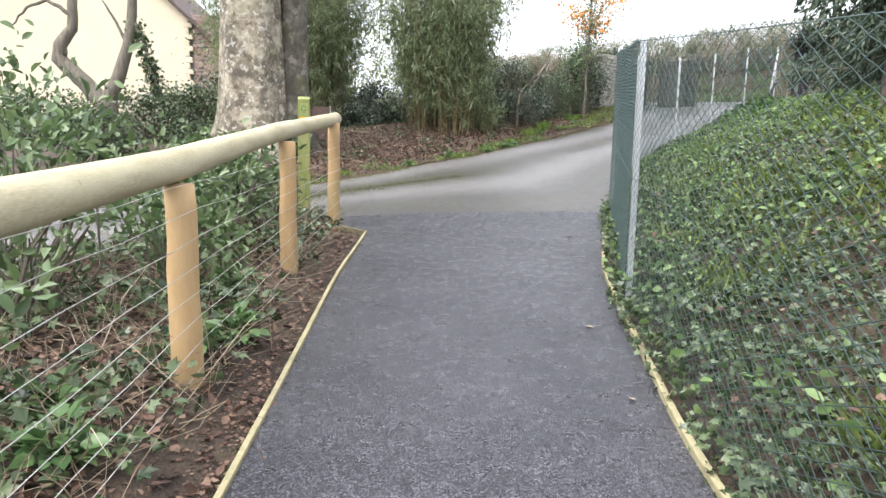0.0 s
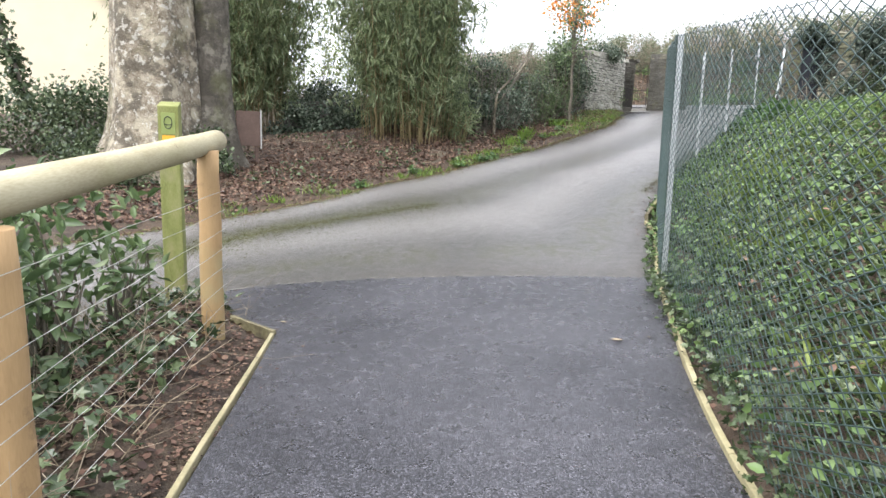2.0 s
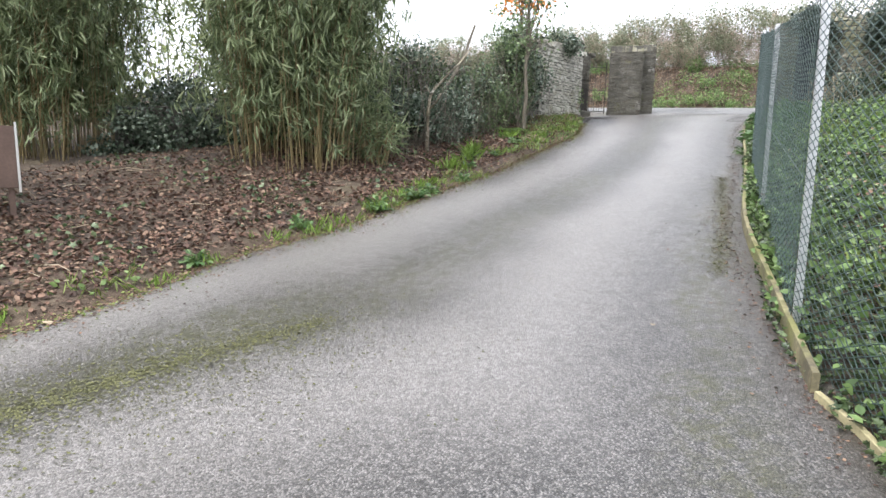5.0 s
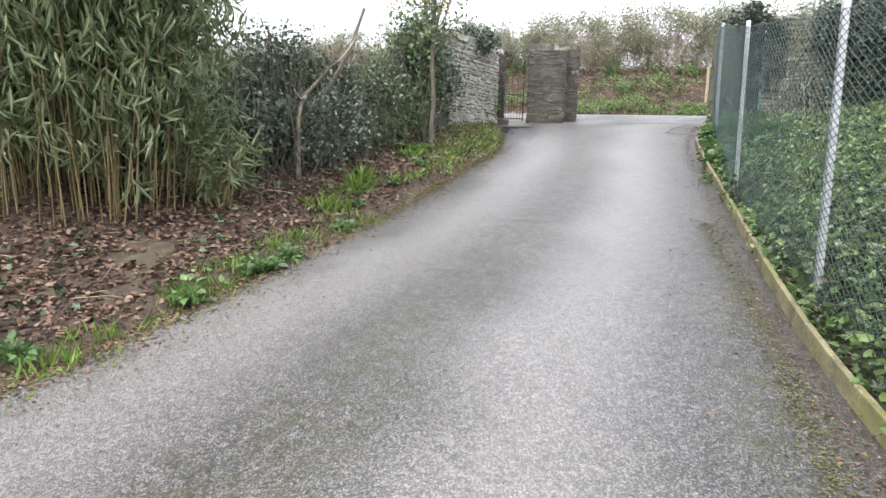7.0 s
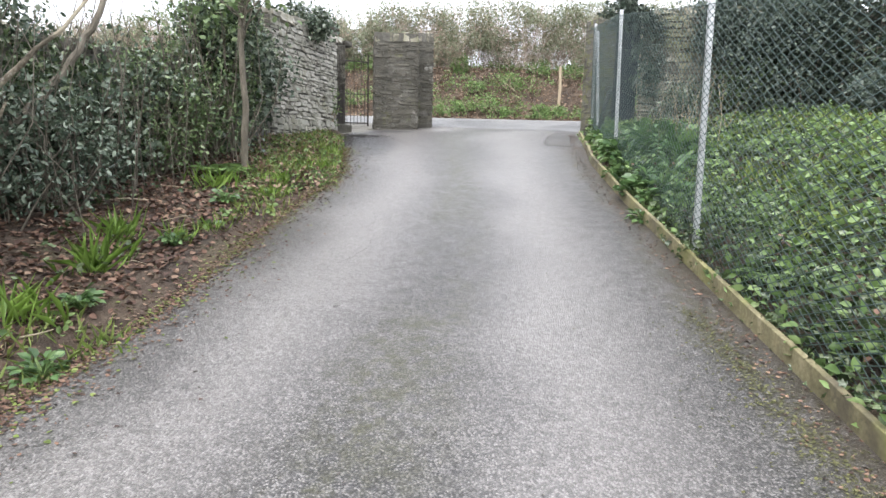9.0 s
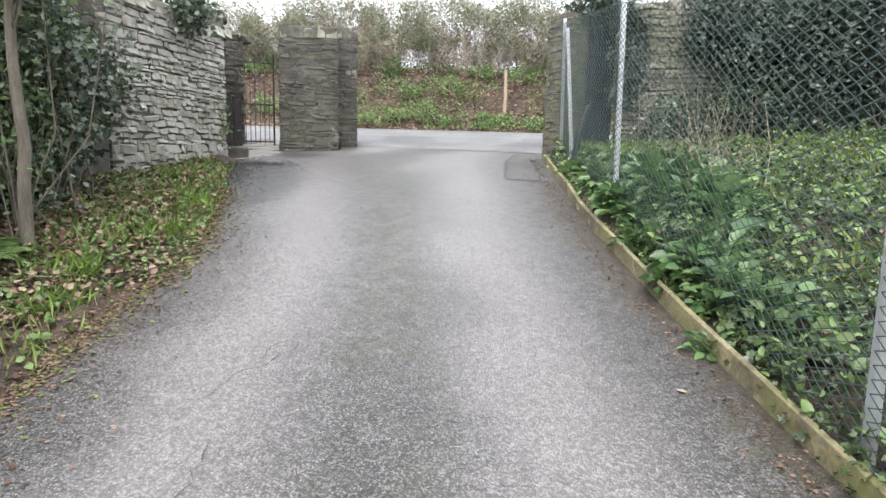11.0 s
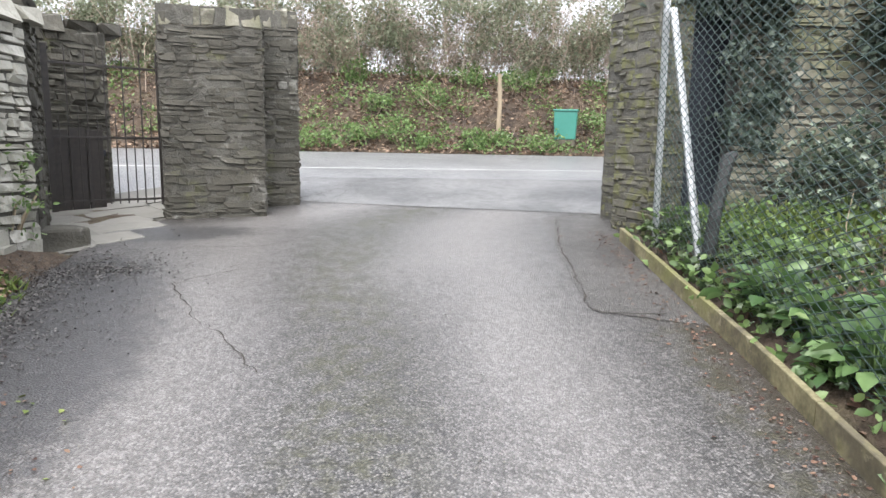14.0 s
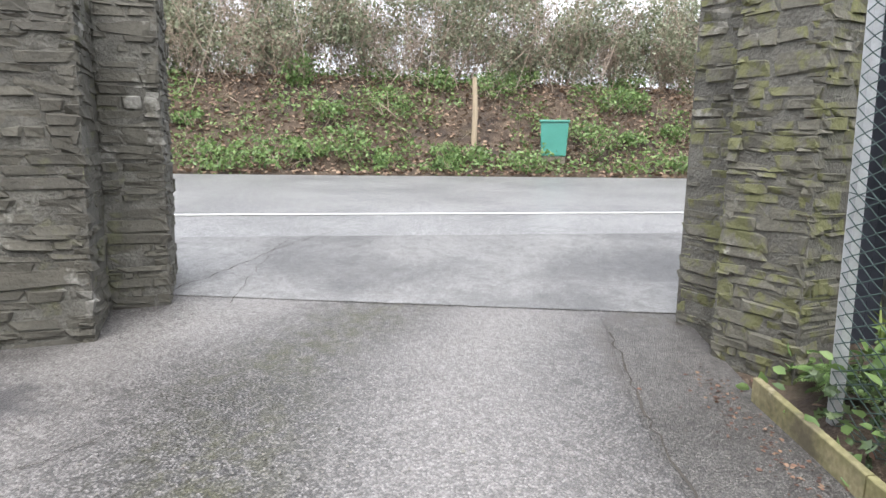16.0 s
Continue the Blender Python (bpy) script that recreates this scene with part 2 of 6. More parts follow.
M_SLATE = material("slate_rubble", [(.034, .0315, .025), (.058, .054, .043), (.09, .084, .068), (.145, .137, .112)], 7, 45, .9, .9, .025, piece=.18, placed=True, patches=[((.36, .35, .32), 3.2, .6, .68, .6), ((.045, .042, .036), 1.7, .5, .62, .55), ((.11, .115, .05), 2.6, .6, .68, .4)])
M_MOSSY = material("mossy_slate_rubble", [(.05, .048, .038), (.085, .08, .064), (.125, .118, .094), (.18, .172, .14)], 7, 45, .9, .9, .025, piece=.18, placed=True, patches=[((.3, .29, .26), 3.2, .6, .66, .6), ((.04, .037, .03), 1.7, .5, .62, .5), ((.12, .125, .036), 8.0, .48, .58, .6)])
M_PALE = material("pale_rubble", [(0.19, 0.18, 0.148), (0.3, 0.288, 0.245), (0.4, 0.386, 0.335), (0.52, 0.505, 0.45)], 6, 45, .9, .9, .025, piece=.3, placed=True, patches=[((.12, .115, .1), 2.0, .52, .64, .5), ((.56, .54, .49), 4.0, .57, .64, .6), ((.17, .17, .075), 1.5, .56, .66, .5)])
M_BUFF = material("buff_rubble", [(.12, .112, .085), (.2, .188, .146), (.28, .264, .208), (.37, .35, .28)], 6, 45, .9, .9, .025, piece=.3, placed=True, patches=[((.07, .066, .05), 1.6, .48, .6, .75), ((.45, .43, .36), 4.0, .58, .66, .5), ((.13, .14, .06), 1.1, .5, .62, .5)])
M_MORTAR = material("old_mortar", [(.06, .057, .049), (.10, .096, .083), (.15, .144, .125)], 9, 60, .95, 1.0, .03, placed=True, patches=[((.045, .042, .036), 1.7, .5, .6, .6), ((.12, .12, .05), 2.6, .57, .66, .5)])
M_PALEMORTAR = material("pale_lime_mortar", [(.045, .042, .035), (.085, .08, .068), (.14, .132, .114)], 9, 60, .95, 1.0, .03, placed=True, patches=[((.05, .047, .041), 2.0, .52, .64, .6)])
M_RENDERWALL = material("cream_render", [(.6, .52, .37), (.68, .6, .45)], .8, 30, .9, .15, .004)
M_QUOIN = material("quoin_stone", [(.55, .47, .34), (.68, .6, .45)], 3, 40, .9, .4, .01, piece=.3)
M_REDSTONE = material("red_rubble", [(.16, .10, .08), (.27, .19, .16), (.36, .28, .24)], 4, 40, .9, .6, .01, piece=.4)
M_ROOF = material("roof_verge", [(.06, .04, .035), (.12, .085, .075)], 4, 40, .85, .3)
M_BARK = material("lichen_bark", [(.11, .088, .06), (.19, .157, .112), (.27, .23, .172), (.36, .318, .246)], 9, 40, .95, 1.0, .06, stops=(.34, .5, .64), placed=True, patches=[((.42, .375, .28), 3.4, .5, .56, .75), ((.075, .063, .046), 2.2, .5, .58, .8), ((.54, .515, .45), 9.0, .56, .6, .65), ((.15, .14, .07), 1.3, .54, .64, .5)])
M_BARKGREY = material("grey_mottled_bark", [(.05, .045, .036), (.1, .088, .07), (.16, .142, .112)], 8, 40, .95, 1.0, .05, stops=(.34, .5, .66), placed=True, patches=[((.25, .228, .185), 4.0, .52, .6, .7), ((.045, .038, .028), 2.2, .5, .58, .7), ((.11, .115, .05), 1.3, .54, .64, .5)])
M_BARKDARK = material("dark_bark", [(.07, .06, .046), (.14, .122, .095), (.22, .195, .155)], 6, 40, .95, .8, .02, stretch=(3, 3, .6))
M_TWIG = material("bare_twigs", [(0.228, 0.169, 0.126), (0.35, 0.272, 0.213), (0.482, 0.396, 0.324)], 5, 30, .9, 0, island=.6)
M_IVY = material("ivy_leaves", [(0.022, 0.037, 0.019), (0.051, 0.078, 0.036), (0.095, 0.132, 0.061), (0.19, 0.23, 0.13)], 1.2, 30, .27, 0, island=.65, through_light=.15)
M_IVYDARK = material("dark_ivy_leaves", [(0.035, 0.052, 0.036), (0.075, 0.105, 0.072), (0.145, 0.185, 0.132), (0.34, 0.39, 0.3)], 1.2, 30, .24, 0, island=.65, through_light=.15)
# darker ivy copy: shade along the boundary wall is put into the colour
M_SHADEIVY = material("shaded_ivy_leaves", [(.02, .032, .024), (.042, .062, .046), (.078, .104, .078), (.16, .19, .15)], 1.2, 30, .45, 0, island=.6, through_light=.15)
M_WEED = material("weed_leaves", [(.045, .078, .03), (.115, .19, .062), (.19, .285, .098), (.285, .375, .16)], 1.5, 30, .42, 0, island=.6, through_light=.35)
M_GRASS = material("grass_blades", [(.09, .12, .03), (.18, .24, .06), (.3, .36, .11)], 2, 30, .6, 0, island=.6, through_light=.35)
M_LAUREL = material("shrub_leaves", [(0.036, 0.062, 0.025), (0.08, 0.13, 0.05), (0.145, 0.21, 0.085), (0.27, 0.33, 0.18)], 1.5, 30, .33, 0, island=.6, through_light=.25)
M_BAMBOOLEAF = material("bamboo_leaves", [(0.07, 0.098, 0.045), (0.145, 0.19, 0.09), (0.25, 0.305, 0.155), (0.4, 0.445, 0.27)], 1.0, 30, .4, 0, island=.65, through_light=.45)
M_CULM = material("bamboo_culms", [(0.114, 0.0902, 0.0366), (0.237, 0.18, 0.0836), (0.342, 0.262, 0.136)], 3, 20, .5, 0, island=.6)
M_LITTER = material("fallen_leaves", [(0.03, 0.0155, 0.0115), (0.07, 0.036, 0.0245), (0.12, 0.064, 0.043), (0.172, 0.102, 0.069), (0.24, 0.16, 0.108)], 1.0, 20, .75, 0, island=.8)
M_DRYLEAF = material("dry_bank_leaves", [(0.114, 0.0712, 0.0475), (0.19, 0.123, 0.0855), (0.237, 0.162, 0.109), (0.285, 0.204, 0.142)], 1.0, 20, .75, 0, island=.8)
M_CRUMB = material("broken_tarmac", [(.045, .043, .042), (.09, .085, .082), (.15, .142, .136)], 9, 60, .8, .4, .004, island=.6)
M_PLANT = material("broad_plant_leaves", [(.035, .075, .028), (.075, .145, .05), (.13, .22, .08), (.22, .32, .13)], 1.5, 30, .35, 0, island=.6, through_light=.3)
M_MOSS = material("flat_moss", [(.05, .052, .022), (.085, .086, .034), (.125, .124, .05)], 4, 40, .9, .3, .004, island=.5)
M_STRAW = material("dead_stems", [(.16, .12, .08), (.3, .24, .165), (.46, .39, .29)], 3, 30, .85, 0, island=.7)
M_TUFT = material("fresh_grass", [(.11, .19, .03), (.2, .32, .06), (.32, .46, .11)], 2, 30, .5, 0, island=.6, through_light=.4)
M_STRIP = asphalt("silted_gutter", (.055, .051, .047), (.22, .207, .195), (.27, .256, .243), (.1, .1, .05), 118, rough=.45, stains=.5)
M_ORANGE = material("autumn_leaves", [(.5, .15, .025), (.7, .27, .05), (.82, .4, .11)], 1, 20, .6, 0, island=.6, through_light=.35)
M_CONIFER = material("conifer_sprays", [(.03, .05, .032), (.065, .095, .058), (.12, .16, .1)], 1, 20, .55, 0, island=.6, through_light=.2)
M_HEDGE = material("hedge_leaves", [(0.1, 0.118, 0.068), (0.17, 0.195, 0.12), (0.26, 0.285, 0.185), (0.38, 0.39, 0.28)], 1, 20, .5, 0, island=.6, through_light=.35)
M_FAR = material("far_leaves", [(.12, .16, .06), (.22, .27, .1), (.34, .38, .17)], .8, 20, .6, 0, island=.6, through_light=.35)
M_BIN = material("green_grp", [(.04, .19, .15), (.06, .25, .2)], 3, 40, .45, .05, .002)
# near-black, for boards that stand in for shade by pillar and gate
M_SHADEBOARD = material("shade_board", [(.012, .014, .022), (.03, .033, .045)], 5, 40, .6, .2, .004, stretch=(1, 1, 4))
M_BROWNBOARD = material("brown_board", [(.07, .045, .035), (.14, .09, .07)], 4, 40, .8, .3, .004)
M_WHITECAR = material("white_car_paint", [(.75, .76, .77), (.8, .81, .82)], 2, 30, .25, 0)
M_CARDARK = material("dark_car_paint", [(.03, .033, .04), (.05, .053, .06)], 2, 30, .3, 0)
M_GLASS = material("car_glass", [(.02, .025, .03), (.04, .045, .05)], 2, 30, .08, 0)
M_RUBBER = material("tyre_rubber", [(.015, .015, .015), (.03, .03, .03)], 9, 60, .85, .1, .002)
M_FLAG = material("flagstone", [(0.136, 0.129, 0.112), (0.218, 0.207, 0.184), (0.286, 0.272, 0.245)], 3, 40, .85, .4, .008, piece=.35)
M_PAPER = material("waymark_plate", [(.20, .25, .07), (.25, .29, .09)], 6, 50, .6, .1)
M_ARROW = material("orange_plate", [(.75, .33, .02), (.85, .42, .04)], 6, 50, .5, .05)
M_INK = material("black_ink", [(.02, .02, .02), (.03, .03, .03)], 6, 50, .6, 0)


# ---- mesh helpers ----
def link(name, bm, mat, parent=None, label="", smooth=False):
    me = bpy.data.meshes.new(name)
    bm.to_mesh(me)
    bm.free()
    me.materials.append(mat)
    if smooth:
        me.polygons.foreach_set("use_smooth", [True] * len(me.polygons))
    ob = new(name, me)
    ob.parent = parent
    if label:
        tagged(ob, label)
    return ob


def part(name, bm, mat, parent, label="", smooth=False):
    return link(name, bm, mat, parent, label, smooth)


def thing(name, label, category, at=(0, 0, 0), rz=0.0, group="", kind=""):
    ob = new(name)
    ob.matrix_basis = pose(*at, 0, 0, rz)
    return tagged(ob, label, category, group, kind)


def arrays(name, verts, faces, mat, parent=None, smooth=False):
    """A mesh from numpy arrays of vertices and equal-sided faces."""
    me = bpy.data.meshes.new(name)
    k = faces.shape[1]
    me.vertices.add(len(verts))
    me.vertices.foreach_set("co", np.asarray(verts, np.float32).ravel())
    me.loops.add(faces.size)
    me.loops.foreach_set("vertex_index", faces.astype(np.int32).ravel())
    me.polygons.add(len(faces))
    me.polygons.foreach_set("loop_start", np.arange(0, faces.size, k, dtype=np.int32))
    if smooth:
        me.polygons.foreach_set("use_smooth", np.ones(len(faces), bool))
    me.update(calc_edges=True)
    me.materials.append(mat)
    ob = new(name, me)
    ob.parent = parent
    return ob


def box(bm, x0, x1, y0, y1, z0, z1, bevel=0.0, m=None):
    r = bmesh.ops.create_cube(bm, size=1.0)
    bmesh.ops.transform(bm, matrix=Matrix.Translation(((x0 + x1) / 2, (y0 + y1) / 2, (z0 + z1) / 2)) @ Matrix.Diagonal((x1 - x0, y1 - y0, z1 - z0, 1)), verts=r["verts"])
    vs = r["verts"]
    if bevel:
        es = list({e for v in vs for e in v.link_edges})
        vs = bmesh.ops.bevel(bm, geom=es, offset=bevel, segments=2, affect='EDGES', profile=0.6)["verts"]
    if m is not None:
        bmesh.ops.transform(bm, matrix=m, verts=list(set(vs)))
    return bm


def tube(bm, pts, radii, sides=8, cap=True):
    """A tube along points, with a radius at each."""
    pts = [Vector(p) for p in pts]
    rings = []
    for i, p in enumerate(pts):
        d = (pts[min(i + 1, len(pts) - 1)] - pts[max(i - 1, 0)]).normalized()
        a = d.orthogonal().normalized() if i == 0 else (a - d * a.dot(d)).normalized()
        b = d.cross(a)
        r = radii[i] if isinstance(radii, (list, tuple)) else radii
        rings.append([bm.verts.new(p + (a * math.cos(t) + b * math.sin(t)) * r) for t in (2 * math.pi * k / sides for k in range(sides))])
    for p, q in zip(rings, rings[1:]):
        for k in range(sides):
            bm.faces.new((p[k], p[(k + 1) % sides], q[(k + 1) % sides], q[k]))
    if cap:
        bm.faces.new(rings[0][::-1])
        bm.faces.new(rings[-1])
    return bm


def strands(starts, ends, r, bow=0.0, rng=None, taper=0.4):
    """Many thin three-sided rods with one bend; vertices and faces."""
    n = len(starts)
    mid = (starts + ends) / 2
    if bow:
        mid = mid + rng.normal(0, bow, (n, 3)) * np.linalg.norm(ends - starts, axis=1)[:, None]
    d = ends - starts
    a = np.cross(d, np.array([0.3, 0.2, 0.93]))
    a /= np.linalg.norm(a, axis=1)[:, None] + 1e-9
    b = np.cross(d, a)
    b /= np.linalg.norm(b, axis=1)[:, None] + 1e-9
    r = np.broadcast_to(np.asarray(r, float), (n,))[:, None]
    rings = []
    for p, k in ((starts, 1.0), (mid, (1 + taper) / 2), (ends, taper)):
        for t in range(3):
            an = 2 * math.pi * t / 3
            rings.append(p + (a * math.cos(an) + b * math.sin(an)) * r * k)
    verts = np.stack(rings, 1).reshape(-1, 3)
    f = []
    for ring in (0, 1):
        for t in range(3):
            f.append([ring * 3 + t, ring * 3 + (t + 1) % 3, ring * 3 + 3 + (t + 1) % 3, ring * 3 + 3 + t])
    faces = (np.arange(n)[:, None, None] * 9 + np.array(f)[None]).reshape(-1, 4)
    return verts, faces


IVY_SHAPE = np.array([(0, 0, 0), (.42, .05, .03), (.30, .38, .08), (.5, .62, .0), (.16, .66, .07), (0, 1.05, -.1), (-.16, .66, .07), (-.5, .62, 0), (-.30, .38, .08), (-.42, .05, .03)])
LEAF_SHAPE = np.array([(0, 0, 0), (.22, .3, .06), (.2, .65, .05), (0, 1, -.12), (-.2, .65, .05), (-.22, .3, .06)])
BLADE_SHAPE = np.array([(.035, 0, 0), (.03, .5, .0), (0, 1, -.22), (-.03, .5, .0), (-.035, 0, 0)])
BAMBOO_SHAPE = np.array([(0, 0, 0), (.06, .25, .015), (.045, .6, -.02), (0, 1, -.16), (-.045, .6, -.02), (-.06, .25, .015)])
LITTER_SHAPE = np.array([(0, 0, 0), (.3, .2, .1), (.33, .6, .16), (0, 1, .05), (-.33, .6, .1), (-.28, .2, .14)])


def leaves(name, places, ways, normals, sizes, shape, mat, parent=None):
    """One mesh of leaves: each a fan of its own, tip along its way, face to its normal."""
    n, k = len(places), len(shape)
    y = ways / (np.linalg.norm(ways, axis=1)[:, None] + 1e-9)
    z = normals - y * (normals * y).sum(1)[:, None]
    z /= np.linalg.norm(z, axis=1)[:, None] + 1e-9
    x = np.cross(y, z)
    s = np.asarray(sizes)[:, None, None]
    v = places[:, None] + s * (x[:, None] * shape[None, :, :1] + y[:, None] * shape[None, :, 1:2] + z[:, None] * shape[None, :, 2:])
    tri = np.array([[0, i, i + 1] for i in range(1, k - 1)])
    f = (np.arange(n)[:, None, None] * k + tri[None]).reshape(-1, 3)
    return arrays(name, v.reshape(-1, 3), f, mat, parent)


def some_dirs(rng, n, up=0.0):
    d = rng.normal(0, 1, (n, 3))
    d /= np.linalg.norm(d, axis=1)[:, None]
    d[:, 2] += up
    return d


# ---- the lie of the land ----
SLOPE_S = [-60, -11.3, -4.7, 0, 1.6, 4.1, 5.6, 7.1, 8.4, 12.5, 14.8, 16.6, 19.5, 22.3, 26.1, 27.7, 29.2, 34.5, 60]
SLOPE_Z = [-2.0, -.33, -.14, -.02, 0, .06, .11, .20, .31, .80, 1.13, 1.34, 1.75, 2.27, 2.69, 2.80, 3.10, 3.30, 3.3]


def rise(x, y):
    """Height of the paved surfaces, which climb from the path to the road."""
    s = .65 * np.asarray(x, float) + .76 * np.asarray(y, float)
    return sum(np.interp(s + k, SLOPE_S, SLOPE_Z) for k in (-.9, -.45, 0, .45, .9)) / 5


DRIVE_L = [(-11, 3), (-7, 7.5), (-4.5, 10.5), (-2.67, 12.26), (-1.5, 13.2), (-.6, 14.0), (.13, 14.96), (1.0, 15.6), (2.08, 16.62), (2.78, 17.4), (3.86, 18.52),
           (4.97, 19.9), (6.0, 21.1), (6.7, 21.75), (7.3, 22.8), (7.83, 23.84), (8.5, 25.3), (9.5, 26.75), (11.42, 26.95)]
DRIVE_R = [(-8, 0), (-5, 3.5), (-3.2, 6), (-2.2, 7.6), (-1.3, 9.0), (.04, 9.33), (1.36, 9.25), (2.74, 8.95), (3.36, 10.44), (4.31, 12.40), (5.45, 14.27),
           (6.89, 16.20), (7.97, 17.65), (9.16, 19.31), (10.16, 20.65), (11.20, 21.75), (12.18, 22.81), (13.02, 23.66), (13.8, 24.25)]
PATH_L = [(-.72, -4), (-.70, 0), (-.69, 3.3), (-.69, 5.77), (-.60, 7.86), (-1.08, 8.5), (-1.3, 9.0)]
PATH_R = [(1.0, -4), (1.05, 0), (1.19, 2.27), (1.39, 3.58), (1.59, 4.75), (1.82, 5.98), (2.13, 7.08), (2.40, 7.9), (2.74, 8.95)]
FENCE = [(.75, -3.2), (1.15, 1.0), (1.69, 4.88), (2.70, 8.74), (3.99, 11.82), (5.85, 14.55), (7.98, 17.5), (10.35, 20.45), (12.78, 23.14)]
ROAD_N = (.592, .806)


def spread(line, step):
    """Points along a line of corners, rounded, about one step apart."""
    out = []
    p = [Vector((*q, 0)) for q in line]
    p = [p[0] * 2 - p[1]] + p + [p[-1] * 2 - p[-2]]
    for i in range(1, len(p) - 2):
        k = max(1, round((p[i + 1] - p[i]).length / step))
        for j in range(k):
            t = j / k
            a, b, c, d = p[i - 1], p[i], p[i + 1], p[i + 2]
            q = .5 * (2 * b + (c - a) * t + (2 * a - 5 * b + 4 * c - d) * t * t + (3 * b - a - 3 * c + d) * t ** 3)
            out.append((q.x, q.y))
    return out + [tuple(line[-1])]


def inside(poly, x, y):
    res = np.zeros(x.shape, bool)
    for (x0, y0), (x1, y1) in zip(poly, poly[1:] + poly[:1]):
        cross = ((y0 > y) != (y1 > y))
        with np.errstate(divide='ignore', invalid='ignore'):
            res ^= cross & (x < (x1 - x0) * (y - y0) / ((y1 - y0) if y1 != y0 else 1e-9) + x0)
    return res


def away(line, x, y):
    best = np.full(x.shape, 1e9)
    for (x0, y0), (x1, y1) in zip(line, line[1:]):
        dx, dy = x1 - x0, y1 - y0
        t = np.clip(((x - x0) * dx + (y - y0) * dy) / (dx * dx + dy * dy), 0, 1)
        best = np.minimum(best, np.hypot(x - x0 - t * dx, y - y0 - t * dy))
    return best


PAVED = [DRIVE_L + DRIVE_R[::-1], PATH_L + PATH_R[::-1]]
JOINT = [(-1.6, 9.3), (-1.5, 8.6), (3.2, 8.6), (3.2, 9.8)]
APRON = [(11.42, 26.95), (13.8, 24.25), (15.4, 24.4), (12.2, 28.2)]
GARDEN_R = FENCE + [(13.6, 23.0), (20, 14.5), (24, 4), (20, -8), (2, -8)]


def ground_height(x, y):
    x, y = np.asarray(x, float), np.asarray(y, float)
    z = rise(x, y)
    n = ROAD_N[0] * x + ROAD_N[1] * y
    s = .65 * x + .76 * y
    paved = inside(PAVED[0], x, y) | inside(PAVED[1], x, y) | inside(APRON, x, y) | inside(JOINT, x, y)
    edge = np.minimum(np.minimum(away(PATH_L, x, y), away(PATH_R, x, y)), np.minimum(away(DRIVE_L, x, y), away(DRIVE_R, x, y)))
    near = np.clip(1 - edge / .3, 0, 1)
    base = z
    dl = away(DRIVE_L[:-2], x, y)
    behind = (~paved) & (n < 27.5) & inside(DRIVE_L[:-2] + [(8, 27.5), (-30, 60), (-60, 10)], x, y)
    z = z + np.where(behind, .02 + np.minimum(.13 * dl, .5), 0)
    df = away(FENCE, x, y)
    right = inside(GARDEN_R, x, y)
    plateau = np.interp(s, [-5, 3, 10, 17, 25], [1.0, 1.5, 1.75, 2.45, 3.0])
    ramp = np.clip(df / 3.8, 0, 1)
    ramp = ramp * ramp * (3 - 2 * ramp)
    z = np.where(right, np.maximum(z + np.interp(s, [7, 13], [.0, .1]) + .05 * df, z + (plateau - z) * ramp + np.interp(s, [7, 13], [0, .08]) * (1 - ramp)), z)
    strip = (~paved) & (~right) & (away(DRIVE_R[7:-1] + [], x, y) < 1.2) & (n < 27)
    z = np.where(strip, z + .06, z)
    bed = (~paved) & (~right) & (~behind) & (~strip) & (n < 26)
    z = np.where(bed, z + .02 + np.minimum(.25 * away(PATH_L[:5], x, y), .12), z)
    up = np.clip((n - 35.9) / 3.0, 0, 1)
    z = z + 2.0 * (up * up * (3 - 2 * up)) * np.where(n > 35.9, 1, 0)
    z = np.where(paved, base - .10, z + (base - .05 - z) * near)
    z = np.where((n > 28.1) & (n < 35.9), z - .10, z)
    rough = np.array([noise.noise((a * 1.3, b * 1.3, 0)) * .035 + noise.noise((a * 4, b * 4, 3)) * .018 for a, b in zip(x.ravel(), y.ravel())]).reshape(x.shape)
    return z + np.where(paved | ((n > 28.1) & (n < 35.9)), 0, rough)


def tops(x, y):
    return float(ground_height(np.array([x]), np.array([y]))[0])


far = [30, 40, 60, 100, 200, 500, 1500]
gx = np.array([-14 - v for v in far[::-1]] + list(np.arange(-14, 26.1, .22)) + [26 + v for v in far])
gy = np.array([-8 - v for v in far[::-1]] + list(np.arange(-8, 44.1, .22)) + [44 + v for v in far])
GX, GY = np.meshgrid(gx, gy, indexing='ij')
GZ = ground_height(GX, GY)
idx = np.arange(GX.size).reshape(GX.shape)
quads = np.stack([idx[:-1, :-1], idx[1:, :-1], idx[1:, 1:], idx[:-1, 1:]], -1).reshape(-1, 4)
tagged(arrays("ground", np.stack([GX, GY, GZ], -1).reshape(-1, 3), quads, M_SOIL, smooth=True), "dark soil strewn with leaf litter", "ground", kind="structure")


